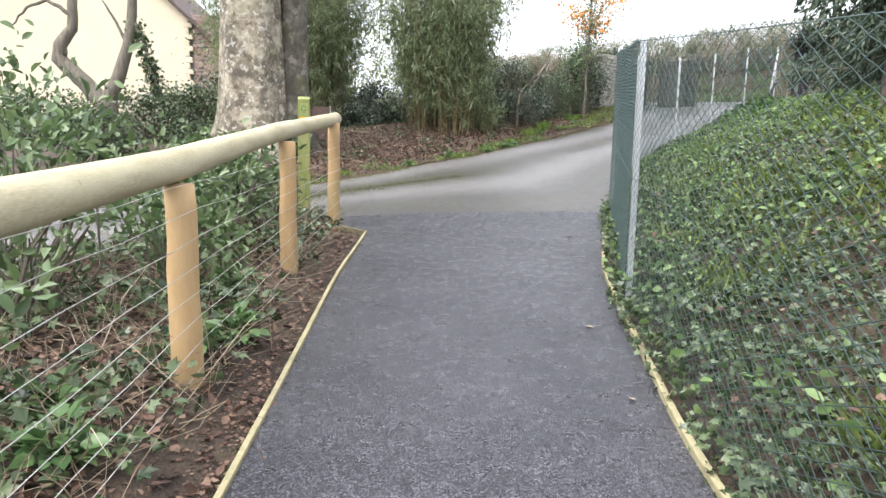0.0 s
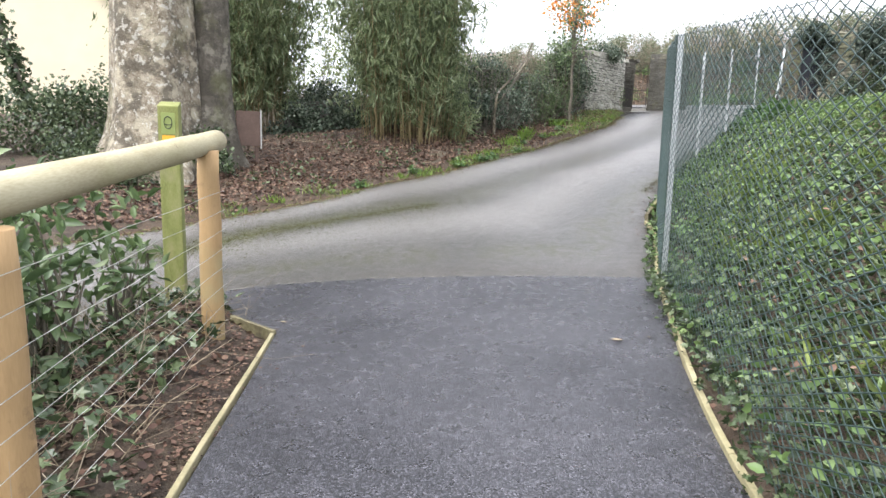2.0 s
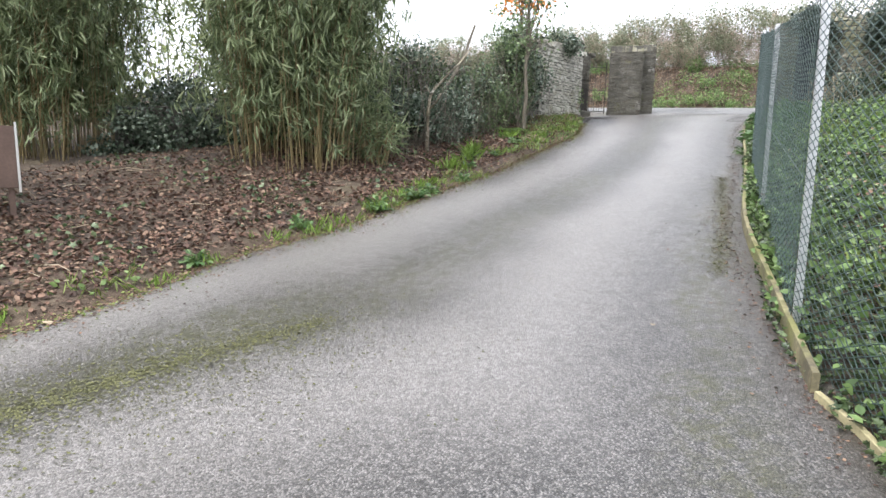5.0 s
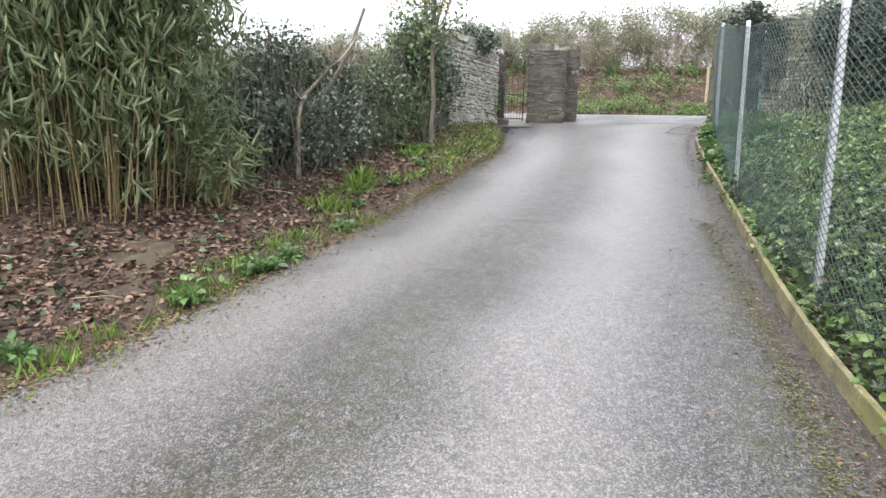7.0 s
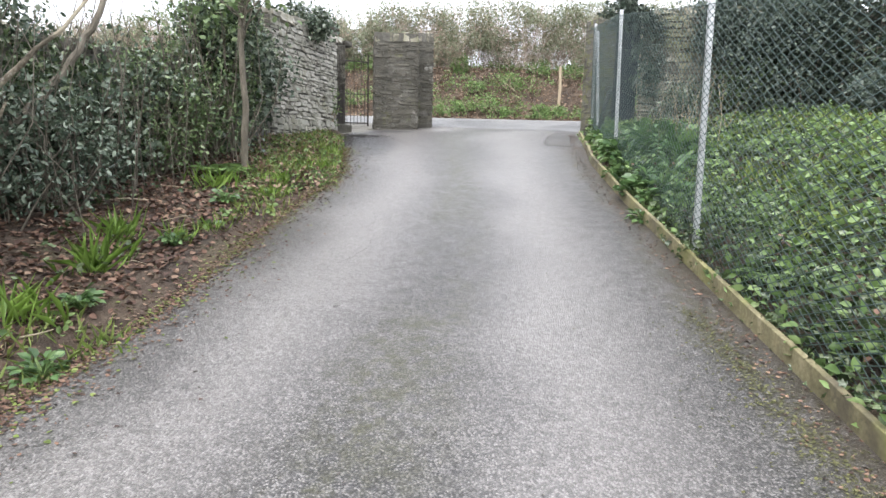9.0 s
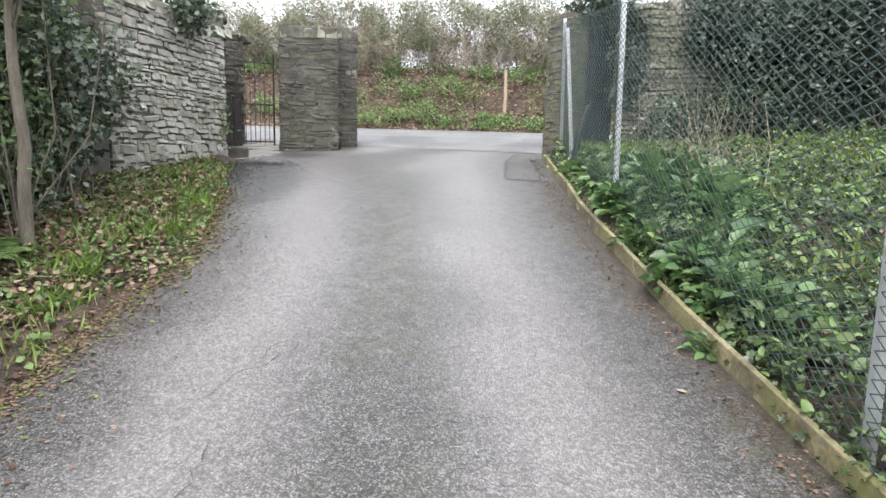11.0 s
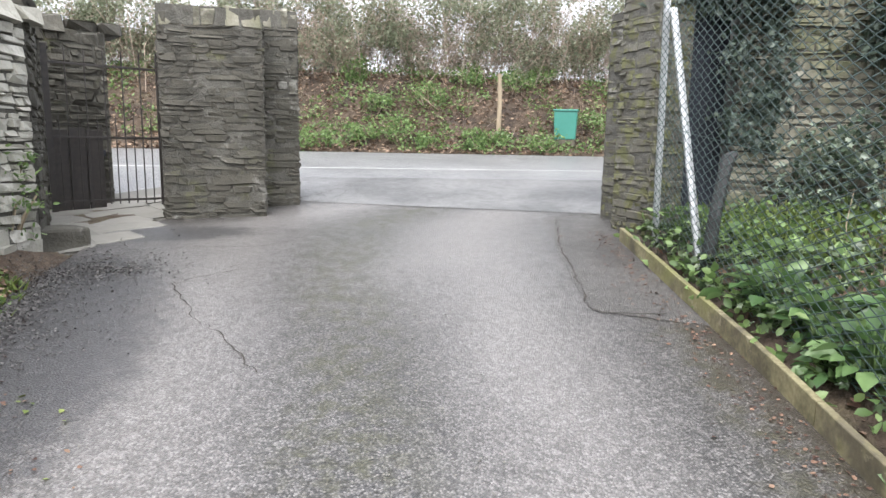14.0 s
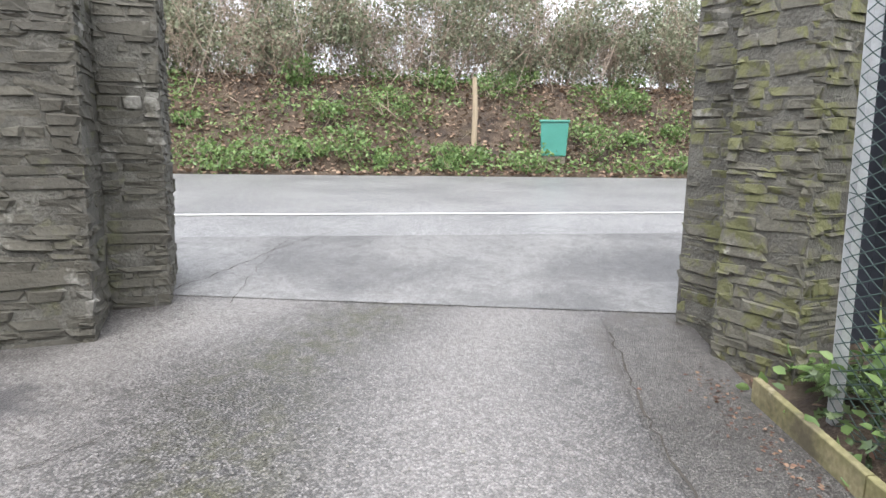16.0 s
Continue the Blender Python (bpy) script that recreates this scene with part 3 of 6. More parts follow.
def ribbon(name, left, right, mat, lift, cols=14, label="", category=""):
    """A paved strip between two edges that follows the slope; UV x across, y along."""
    rows = len(left)
    v, uv, run = [], [], 0
    for i, (a, b) in enumerate(zip(left, right)):
        if i:
            run += math.dist(((a[0] + b[0]) / 2, (a[1] + b[1]) / 2), ((left[i - 1][0] + right[i - 1][0]) / 2, (left[i - 1][1] + right[i - 1][1]) / 2))
        for c in range(cols + 1):
            t = c / cols
            x, y = a[0] + (b[0] - a[0]) * t, a[1] + (b[1] - a[1]) * t
            v.append((x, y, 0))
            uv.append((t, run))
    v = np.array(v)
    v[:, 2] = rise(v[:, 0], v[:, 1]) + lift
    f = np.array([[r * (cols + 1) + c, r * (cols + 1) + c + 1, (r + 1) * (cols + 1) + c + 1, (r + 1) * (cols + 1) + c] for r in range(rows - 1) for c in range(cols)])
    ob = arrays(name, v, f[:, ::-1], mat, smooth=True)
    layer = ob.data.uv_layers.new(name="UVMap")
    li = np.empty(len(ob.data.loops), np.int32)
    ob.data.loops.foreach_get("vertex_index", li)
    layer.data.foreach_set("uv", np.array(uv, np.float32)[li].ravel())
    ob.data.update()
    return tagged(ob, label, category, kind="structure")


def paired(a, b, k):
    """Both edges with k points between each pair of corners."""
    out = []
    for line in (a, b):
        o = []
        for p, q in zip(line, line[1:]):
            o += [(p[0] + (q[0] - p[0]) * j / k, p[1] + (q[1] - p[1]) * j / k) for j in range(k)]
        out.append(o + [line[-1]])
    return out


ribbon("road", *paired(DRIVE_L, DRIVE_R, 5), M_DRIVE, 0, 18, "worn grey asphalt driveway with a mossy crown", "driveway").name = "driveway"
pl = [(-.72, -4), (-.70, 0), (-.69, 2), (-.69, 3.3), (-.69, 4.6), (-.68, 5.77), (-.62, 7.1), (-.60, 7.86), (-1.08, 8.5), (-1.3, 9.03)]
pr = [(1.0, -4), (1.05, 0), (1.16, 2.0), (1.36, 3.4), (1.55, 4.6), (1.80, 5.9), (2.13, 7.1), (2.40, 7.9), (2.6, 8.5), (2.74, 8.99)]
ribbon("path", *paired(pl, pr, 5), M_PATH, .008, 14, "new dark asphalt footpath between timber edgings", "footpath")
# the joint fills between path and drive
jl = [(-1.36, 9.06), (-.9, 9.26), (-.45, 9.33), (.04, 9.39), (.75, 9.37), (1.36, 9.31), (2.0, 9.19), (2.74, 9.03)]
jr = [(-1.3, 8.85), (-.9, 8.9), (-.45, 8.92), (.04, 8.92), (.75, 8.92), (1.36, 8.92), (2.0, 8.92), (2.72, 8.9)]
ribbon("path_end", jl, jr, M_PATH, .006, 4, "new dark asphalt lapping onto the driveway", "footpath")
al = [(11.35, 26.9), (11.6, 27.4), (11.6, 28.1), (11.2, 28.7)]
ar = [(13.8, 24.2), (14.1, 24.4), (14.6, 24.6), (15.9, 25.0)]
ribbon("apron", *paired(al, ar, 4), M_APRON, .006, 12, "smooth grey tarmac apron at the gateway", "apron")


def road_point(along, n):
    return (ROAD_N[0] * n + ROAD_N[1] * along, ROAD_N[1] * n - ROAD_N[0] * along)


steps = [-60, -40, -30, -25] + list(np.arange(-22, 10.1, 1.0)) + [14, 20, 30, 45]
ribbon("road", [road_point(a, 35.7) for a in steps], [road_point(a, 28.6) for a in steps], M_ROAD, .001, 10, "grey public road with a white edge line", "road")
ribbon("road_line", [road_point(a, 30.725) for a in steps], [road_point(a, 30.665) for a in steps], M_PAINT, .009, 1, "white painted edge line on the road", "road marking")
ribbon("gutter_strip", *paired([(13.2, 24.5), (12.22, 23.77), (11.41, 22.99), (11.06, 22.6)], [(13.6, 24.1), (12.75, 23.35), (11.85, 22.42), (11.4, 21.98)], 4), M_STRIP, .004, 6, "smooth silted strip between drive and kerb", "gutter")


def crack(line, width, seed, mat=None):
    rr = random.Random(seed)
    p = spread(line, .06)
    l, r = [], []
    for i, (x, y) in enumerate(p):
        a, b = p[max(i - 1, 0)], p[min(i + 1, len(p) - 1)]
        d = math.hypot(b[0] - a[0], b[1] - a[1]) or 1
        nx, ny = -(b[1] - a[1]) / d, (b[0] - a[0]) / d
        j, w = rr.uniform(-.02, .02), width * rr.uniform(.25, 1.0)
        l.append((x + nx * (j + w), y + ny * (j + w)))
        r.append((x + nx * (j - w), y + ny * (j - w)))
    ribbon("crack" if mat is None else "seam", l, r, mat or M_CRACK, .009, 1, "thin uneven joint line in the worn asphalt", "joint")


crack([(9.22, 24.75), (9.6, 24.77), (9.9, 24.7)], .005, 2)
crack([(13.1, 24.4), (12.24, 23.74), (11.43, 22.96), (11.08, 22.6), (11.36, 22.25)], .008, 3)
crack([(11.4, 26.86), (11.98, 26.99), (12.68, 27.22), (13.22, 27.32)], .005, 4)
crack([(8.9, 25.6), (9.5, 25.7), (10.1, 25.3), (10.6, 25.3)], .004, 5)
crack([(6.02, 19.76), (6.26, 19.87), (6.49, 19.91), (6.69, 19.99)], .0028, 30)
crack([(5.34, 18.93), (5.57, 19.04), (5.78, 19.19), (5.92, 19.39)], .0028, 31)
crack([(7.17, 20.88), (7.39, 20.79), (7.59, 20.60)], .0028, 32)
crack([(6.83, 20.17), (6.71, 20.10), (6.55, 20.06), (6.43, 19.96)], .0028, 33)
crack([(9.23, 24.75), (9.11, 24.09), (9.10, 23.72), (9.03, 23.18)], .005, 35)
crack([(9.68, 24.84), (9.83, 24.87), (9.95, 24.82), (10.02, 24.76)], .0028, 36)
crack([(11.64, 26.37), (11.99, 26.72), (12.42, 27.12), (12.78, 27.36)], .0028, 37)
crack(jl, .010, 6, M_FLAG)


# ---- timber edgings ----
def edging(line, height, thick, lift, mat, label, count):
    """Boards set on edge along a line, a run of boards end to end."""
    pts = spread(line, .25)
    per = max(4, len(pts) // count)
    for k in range(0, len(pts) - 1, per):
        run = pts[k:k + per + 1]
        if len(run) < 2:
            continue
        bm = bmesh.new()
        rows = []
        for i, p in enumerate(run):
            q0, q1 = run[max(i - 1, 0)], run[min(i + 1, len(run) - 1)]
            d = Vector((q1[0] - q0[0], q1[1] - q0[1], 0)).normalized()
            nrm = Vector((-d.y, d.x, 0)) * thick / 2
            end = d * (.004 if i == 0 else -.004 if i == len(run) - 1 else 0)
            z = float(rise(p[0], p[1]))
            c = Vector((p[0], p[1], 0)) + end
            jit = .006 * noise.noise((p[0] * 2, p[1] * 2, 5))
            prof = [(-1, -.12), (-1, height - .004), (-.8, height), (.8, height), (1, height - .004), (1, -.12)]
            rows.append([bm.verts.new(c + nrm * a + Vector((0, 0, z + lift + b + jit))) for a, b in prof])
        for r, t in zip(rows, rows[1:]):
            for j in range(5):
                bm.faces.new((r[j], r[j + 1], t[j + 1], t[j]))
        bm.faces.new(rows[0][::-1])
        bm.faces.new(rows[-1])
        bmesh.ops.recalc_face_normals(bm, faces=bm.faces)
        tagged(link("edging_board", bm, mat), label, "edging board", "timber edgings")


edging([(-.735, -4), (-.715, 0), (-.705, 3.3), (-.705, 5.77), (-.615, 7.88)], .022, .03, .008, M_EDGING, "pale treated timber edging along the asphalt footpath", 5)
edging([(-.60, 7.9), (-1.0, 8.3)], .03, .03, .01, M_KERB, "short mossy timber edging at the path corner", 1)
edging([(1.02, -4), (1.07, 0), (1.21, 2.27), (1.41, 3.58), (1.61, 4.75), (1.84, 5.98), (2.15, 7.08), (2.42, 7.9), (2.76, 8.95), (3.36, 10.44), (3.51, 11.06)], .035, .035, .008, M_EDGING,
       "pale green-tinged timber edging curving beside the footpath", 6)
edging([(3.53, 11.1), (4.31, 12.40), (5.45, 14.27), (6.89, 16.20), (7.97, 17.65), (9.16, 19.31), (10.16, 20.65), (10.96, 21.49), (11.91, 22.51), (12.82, 23.47)], .12, .04, 0, M_KERB,
       "weathered mossy timber kerb board beside the driveway", 6)


# ---- post-and-rail fence ----
def rail_fence():
    f = thing("rail_fence", "round timber post and rail fence with strained wires", "fence")
    spots = [(-1.04, -1.9, 0), (-1.07, .55, 0), (-1.10, 3.03, .0), (-1.08, 5.45, .03), (-.98, 7.68, .16)]
    tops_z = [.93, 1.0, 1.10, 1.27, 1.46]
    for i, ((x, y, dz), zt) in enumerate(zip(spots, tops_z)):
        bm = bmesh.new()
        z0 = tops(x, y) - .25
        n = 9
        tube(bm, [(x + .004 * math.sin(k * 1.7 + i), y + .004 * math.cos(k * 2.1 + i), z0 + (zt - z0) * k / n) for k in range(n + 1)],
             [.079 - .0012 * k + .0015 * math.sin(3 * k + i) for k in range(n + 1)], 16)
        part("post", bm, M_TREATED, f, smooth=False)
        me = f.children[-1].data
        me.polygons.foreach_set("use_smooth", [len(p.vertices) == 4 for p in me.polygons])
    bm = bmesh.new()
    rail = [(-1.02, -2.6, .97), (-1.07, .55, 1.10), (-1.15, 3.1, 1.185), (-1.17, 5.5, 1.345), (-1.05, 7.2, 1.46), (-1.0, 7.98, 1.515)]
    pts = []
    for a, b in zip(rail, rail[1:]):
        pts += [tuple(a[j] + (b[j] - a[j]) * k / 5 for j in range(3)) for k in range(5)]
    pts.append(rail[-1])
    tube(bm, pts, [.082 - .0003 * k + .002 * math.sin(k * 1.3) for k in range(len(pts))], 18)
    r = part("rail", bm, M_RAIL, f, "long peeled round top rail")
    r.data.polygons.foreach_set("use_smooth", [len(p.vertices) == 4 for p in r.data.polygons])
    for k in range(8):
        bm = bmesh.new()
        line = []
        for a, b in zip(spots, spots[1:]):
            for j in range(6):
                t = j / 6
                x, y = a[0] + (b[0] - a[0]) * t + .085, a[1] + (b[1] - a[1]) * t
                zz = (tops(a[0], a[1]) * (1 - t) + tops(b[0], b[1]) * t) + .09 + k * .128 + .006 * math.sin(j * 2.2 + k * 1.3)
                line.append((x, y, zz))
        line.append((spots[-1][0] + .085, spots[-1][1] + .05, tops(*spots[-1][:2]) + .09 + k * .128))
        tube(bm, line, .0016, 4)
        part("wire", bm, M_WIRE, f, "thin galvanised fence wire")
    return f


rail_fence()


def waymark_post():
    x, y = -1.47, 8.5
    z = tops(x, y)
    p = thing("waymark_post", "square algae-green wooden waymark post beside the fence", "signpost", (x, y, z), 8)
    bm = box(bmesh.new(), -.075, .075, -.075, .075, -.25, 1.63, .008)
    for v in bm.verts:
        if v.co.z > 1.6:
            v.co.z += v.co.y * .25
    part("post", bm, M_ALGAE, p)
    bm = bmesh.new()
    box(bm, -.05, .05, -.079, -.0755, 1.40, 1.56, .001)
    plate = part("plate", bm, M_PAPER, p, "small square trail plate")
    bm = bmesh.new()
    ring = [(.028 * math.sin(a), -.0815, 1.49 + (.042 if math.cos(a) > 0 else .05) * math.cos(a)) for a in (2 * math.pi * k / 20 for k in range(21))]
    tube(bm, ring, .0028, 5)
    tube(bm, [(-.03, -.0815, 1.475), (0, -.0815, 1.468), (.03, -.0815, 1.475)], .0028, 5)
    part("nut_outline", bm, M_INK, plate, "black outline of a nut on the plate")
    bm = box(bmesh.new(), -.045, .045, -.080, -.0755, 1.325, 1.39, .001)
    part("arrow_plate", bm, M_ARROW, p, "small orange direction plate")
    return p


waymark_post()


# ---- chain-link fence ----
def chain_fence():
    f = thing("chain_link_fence", "green chain-link fence on galvanised steel angle posts", "fence")
    foot = [(x, y, tops(x, y)) for x, y in FENCE]
    head = [1.28, 1.67, 2.14, 2.55, 2.85, 3.18, 3.69, 4.32, 4.78]
    for i, (x, y, z) in enumerate(foot):
        a = FENCE[max(i - 1, 0)]
        b = FENCE[min(i + 1, len(FENCE) - 1)]
        ang = math.degrees(math.atan2(b[1] - a[1], b[0] - a[0]))
        bm = bmesh.new()
        H = head[i] - z
        m = pose(x, y, z, -1.3, 0, ang)
        box(bm, -.022, .022, -.006, .0, -.3, H + .03, .0015, m)
        box(bm, -.022, -.016, -.045, -.006, -.3, H + .03, .0015, m)
        part("post", bm, M_GALV, f, "galvanised steel angle post")
    # the raking strut at the end post
    bm = bmesh.new()
    x, y, z = foot[-1]
    tube(bm, [(12.2, 22.42, tops(12.2, 22.42) - .1), (x - .03, y - .05, head[-1] - .12)], .03, 6)
    part("strut", bm, M_GALV, f, "galvanised raking strut")
    for i in range(len(foot) - 1):
        p, q = Vector(foot[i]), Vector(foot[i + 1])
        H0, H1 = head[i] - p.z, head[i + 1] - q.z
        d = Vector((q.x - p.x, q.y - p.y, 0))
        L = d.length
        d /= L
        nrm = Vector((-d.y, d.x, 0))
        cell = .062
        nx, nz = int(L / cell), int((H0 + H1) / 2 / cell)
        # each wire zigzags; odd and even wires interlock
        k = np.arange(nx + 1)
        j = np.arange(2 * nz + 1)
        K, J = np.meshgrid(k, j, indexing='ij')
        side = np.where((J + K) % 2 == 0, -.5, .5)
        u = (K + side * 1.04) * cell
        u = np.clip(u, 0, L)
        bulge = .022 * np.sin(u / L * math.pi) * np.sin(J / (2 * nz) * math.pi) * (1 if i % 2 else -1)
        off = .003 * np.where(J % 2 == 0, 1, -1) + .012 + bulge + .05 * J / (2 * nz)
        z0 = p.z + (q.z - p.z) * u / L + .03
        sag = .012 * np.sin(np.pi * 6 * u / L)
        pos = np.stack([p.x + d.x * u + nrm.x * off, p.y + d.y * u + nrm.y * off, z0 + J / (2 * nz) * (H0 + (H1 - H0) * u / L - .06) + sag * J / (2 * nz)], -1)
        a, b = pos[:, :-1].reshape(-1, 3), pos[:, 1:].reshape(-1, 3)
        dd = b - a
        dd /= np.linalg.norm(dd, axis=1)[:, None] + 1e-9
        e1 = np.cross(dd, np.array([nrm.x, nrm.y, 0.]))
        e2 = np.broadcast_to(np.array([nrm.x, nrm.y, 0.]), e1.shape)
        r = .0021 if i < 2 else .0032
        rings = []
        for pt in (a - dd * .001, b + dd * .001):
            for t in range(3):
                an = 2 * math.pi * t / 3 + .5
                rings.append(pt + (e1 * math.cos(an) + e2 * math.sin(an)) * r)
        v = np.stack(rings, 1).reshape(-1, 3)
        fs = np.array([[0, 1, 4, 3], [1, 2, 5, 4], [2, 0, 3, 5]])
        faces = (np.arange(len(a))[:, None, None] * 6 + fs[None]).reshape(-1, 4)
        arrays("mesh_panel", v, faces, M_MESH, f)
        for share in (.03, .5, .98):
            ha, hb = H0 * share, H1 * share
            bm = bmesh.new()
            side = nrm * (.012 + .05 * share)
            tube(bm, [p + side + Vector((0, 0, ha)), (p + q) / 2 + side + Vector((0, 0, (ha + hb) / 2 - .006)), q + side + Vector((0, 0, hb))], .0026, 5)
            part("line_wire", bm, M_MESH, f)
    return f


chain_fence()


# ---- stonework ----
def stone_meshes(mat, name):
    rng = random.Random(5)
    out = []
    for k in range(10):
        bm = bmesh.new()
        bmesh.ops.create_cube(bm, size=1.0)
        bmesh.ops.bevel(bm, geom=list(bm.edges), offset=.13, segments=1, affect='EDGES')
        lean, thin = rng.uniform(-.16, .16), rng.uniform(-.2, .2)
        for v in bm.verts:
            v.co.z *= 1 + thin * v.co.x
            v.co.x += lean * v.co.z
            v.co += Vector((rng.uniform(-.07, .07), rng.uniform(-.12, .12), rng.uniform(-.11, .11)))
        me = bpy.data.meshes.new(name)
        bm.to_mesh(me)
        bm.free()
        me.materials.append(mat)
        out.append(me)
    return out


SLATE, MOSSY, PALESTONE, BUFFSTONE, REDSTONE, QUOIN, FLAG = (stone_meshes(m, "stone") for m in (M_SLATE, M_MOSSY, M_PALE, M_BUFF, M_REDSTONE, M_QUOIN, M_FLAG))


def joined(name, placed, parent, label):
    """Many small pieces as one mesh."""
    bm = bmesh.new()
    for me, m in placed:
        k = len(bm.verts)
        bm.from_mesh(me)
        bm.verts.ensure_lookup_table()
        bmesh.ops.transform(bm, matrix=m, verts=bm.verts[k:])
    ob = link(name, bm, placed[0][0].materials[0], parent)
    return tagged(ob, label, kind="stuff")


def stone_face(parent, origin, u, out, width, height, meshes, rng, course=(.04, .075), length=(.16, .42), depth=.09, foot=None, limit=300, name="stone", proud=.02, gap=.006, base=0.0, ragged=1.0):
    """Courses of single stones over one face; origin: the face's lower left corner as seen from outside."""
    u, out = Vector(u).normalized(), Vector(out).normalized()
    z, made, rest = base, 0, []
    while z < height:
        h = min(rng.uniform(*course) * (rng.choice((.6, 1, 1, 1.35)) if ragged > .5 else 1), height - z + .01)
        x = 0.0
        while x < width - .01:
            w = min(rng.uniform(*length) * rng.choice((.5, 1, 1, 1.5)), width - x)
            if width - x - w < .06:
                w = width - x
            low = foot(x + w / 2) if foot else 0
            if z + h > low:
                mesh = rng.choice(meshes)
                d = depth * rng.uniform(.85, 1.2)
                face = rng.uniform(proud - .02, proud)
                c = Vector(origin) + u * (x + w / 2) + Vector((0, 0, z + h / 2 + rng.uniform(-.2, .2) * ragged * h)) + out * (face - d * .5)
                rot = Matrix((u, -out, Vector((0, 0, 1)))).transposed().to_4x4()
                m = Matrix.Translation(c) @ rot @ pose(0, 0, 0, rng.uniform(-2.5, 2.5), rng.uniform(-1.5, 1.5) * (1 + 120 * gap), rng.uniform(-2, 2)) @ Matrix.Diagonal(((w - gap) * 1.05, d, (h - gap) * (1.1 + rng.uniform(-.22, .28) * ragged), 1))
                if made < limit:
                    ob = new(name, mesh)
                    ob.parent = parent
                    ob.matrix_basis = m
                else:
                    rest.append((mesh, m))
                made += 1
            x += w
        z += h
    if rest:
        joined("stonework", rest, parent, "upper courses of the same rubble stone")
    return made


def block(bm, c, u, v, w, d, z0, z1):
    """An upright block from its corner c along u (w) and v (d)."""
    u, v, c = Vector((*u, 0)), Vector((*v, 0)), Vector((*c, 0))
    lo = [bm.verts.new(p + Vector((0, 0, z0))) for p in (c, c + u * w, c + u * w + v * d, c + v * d)]
    hi = [bm.verts.new(p.co + Vector((0, 0, z1 - z0))) for p in lo]
    bm.faces.new(hi)
    bm.faces.new(lo[::-1])
    for i in range(4):
        bm.faces.new((lo[i], lo[(i + 1) % 4], hi[(i + 1) % 4], hi[i]))
    bmesh.ops.recalc_face_normals(bm, faces=bm.faces)
    return bm


def pillar(name, label, blocks, faces, meshes, seed, crown):
    rng = random.Random(seed)
    p = thing(name, label, "gate pillar", group="gate pillars")
    for i, (c, u, v, w, d, z0, z1) in enumerate(blocks):
        part("core", block(bmesh.new(), c, u, v, w, d, z0, z1 + crown), M_MORTAR, p, "grey lime mortar core")
    for o, u, out, w, h, limit in faces:
        stone_face(p, o, u, out, w, h, meshes, rng, (.036, .075), (.1, .3), limit=limit, proud=.014, gap=.005, ragged=.7)
    for o, u, out, w, h, limit in faces:
        stone_face(p, (o[0], o[1], o[2] + h), u, out, w, crown, BUFFSTONE if seed == 11 and rng.random() < .3 else meshes, rng, (crown, crown), (.09, .17), proud=.008, gap=.006, ragged=.15)
    return p


def along(c, *moves):
    x, y = c
    for d, k in moves:
        x, y = x + d[0] * k, y + d[1] * k
    return (x, y)


# left gate pillar with its nib
UL, VL = (.882, -.471), (.471, .882)
CL = (9.97, 26.82)
zl, tl = 2.62, 4.6
NL = along(CL, (UL, .9), (VL, .5))
pillar("gate_pillar", "dark slate rubble gate pillar with upright coping stones",
       [(CL, UL, VL, .96, .75, zl, tl), (NL, UL, VL, .42, .65, zl, tl + .1)],
       [((*CL, zl), (*UL, 0), (-VL[0], -VL[1], 0), .96, tl - zl, 210),
        ((*along(CL, (UL, .96)), zl), (*VL, 0), (*UL, 0), .6, tl - zl, 110),
        ((*along(CL, (VL, .75)), zl), (-VL[0], -VL[1], 0), (-UL[0], -UL[1], 0), .75, tl - zl, 120),
        ((*along(NL, (UL, .06)), zl), (*UL, 0), (-VL[0], -VL[1], 0), .36, tl + .1 - zl, 90),
        ((*along(NL, (UL, .42)), zl), (*VL, 0), (*UL, 0), .65, tl + .1 - zl, 110)],
       SLATE, 11, .18)

# right gate pillar with its nib, the end of the boundary wall
GR, ER = (.33, .944), (.944, -.33)
BR = (13.07, 23.37)
zr, tr = 2.6, 4.9
NR = along(BR, (GR, .48), (ER, .24))
pillar("gate_pillar", "mossy slate rubble gate pillar beside the fence",
       [(BR, GR, ER, .5, .4, zr, tr), (NR, GR, ER, .5, .6, zr, tr - .1)],
       [((*along(BR, (GR, .5)), zr), (-GR[0], -GR[1], 0), (-ER[0], -ER[1], 0), .5, tr - zr, 140),
        ((*BR, zr), (*ER, 0), (-GR[0], -GR[1], 0), .4, tr - zr, 110),
        ((*along(NR, (GR, .5)), zr), (-GR[0], -GR[1], 0), (-ER[0], -ER[1], 0), .5, tr - .1 - zr, 140),
        ((*along(BR, (GR, .5), (ER, .3)), zr), (-ER[0], -ER[1], 0), (*GR, 0), .3, tr - zr, 60)],
       MOSSY, 12, .08)


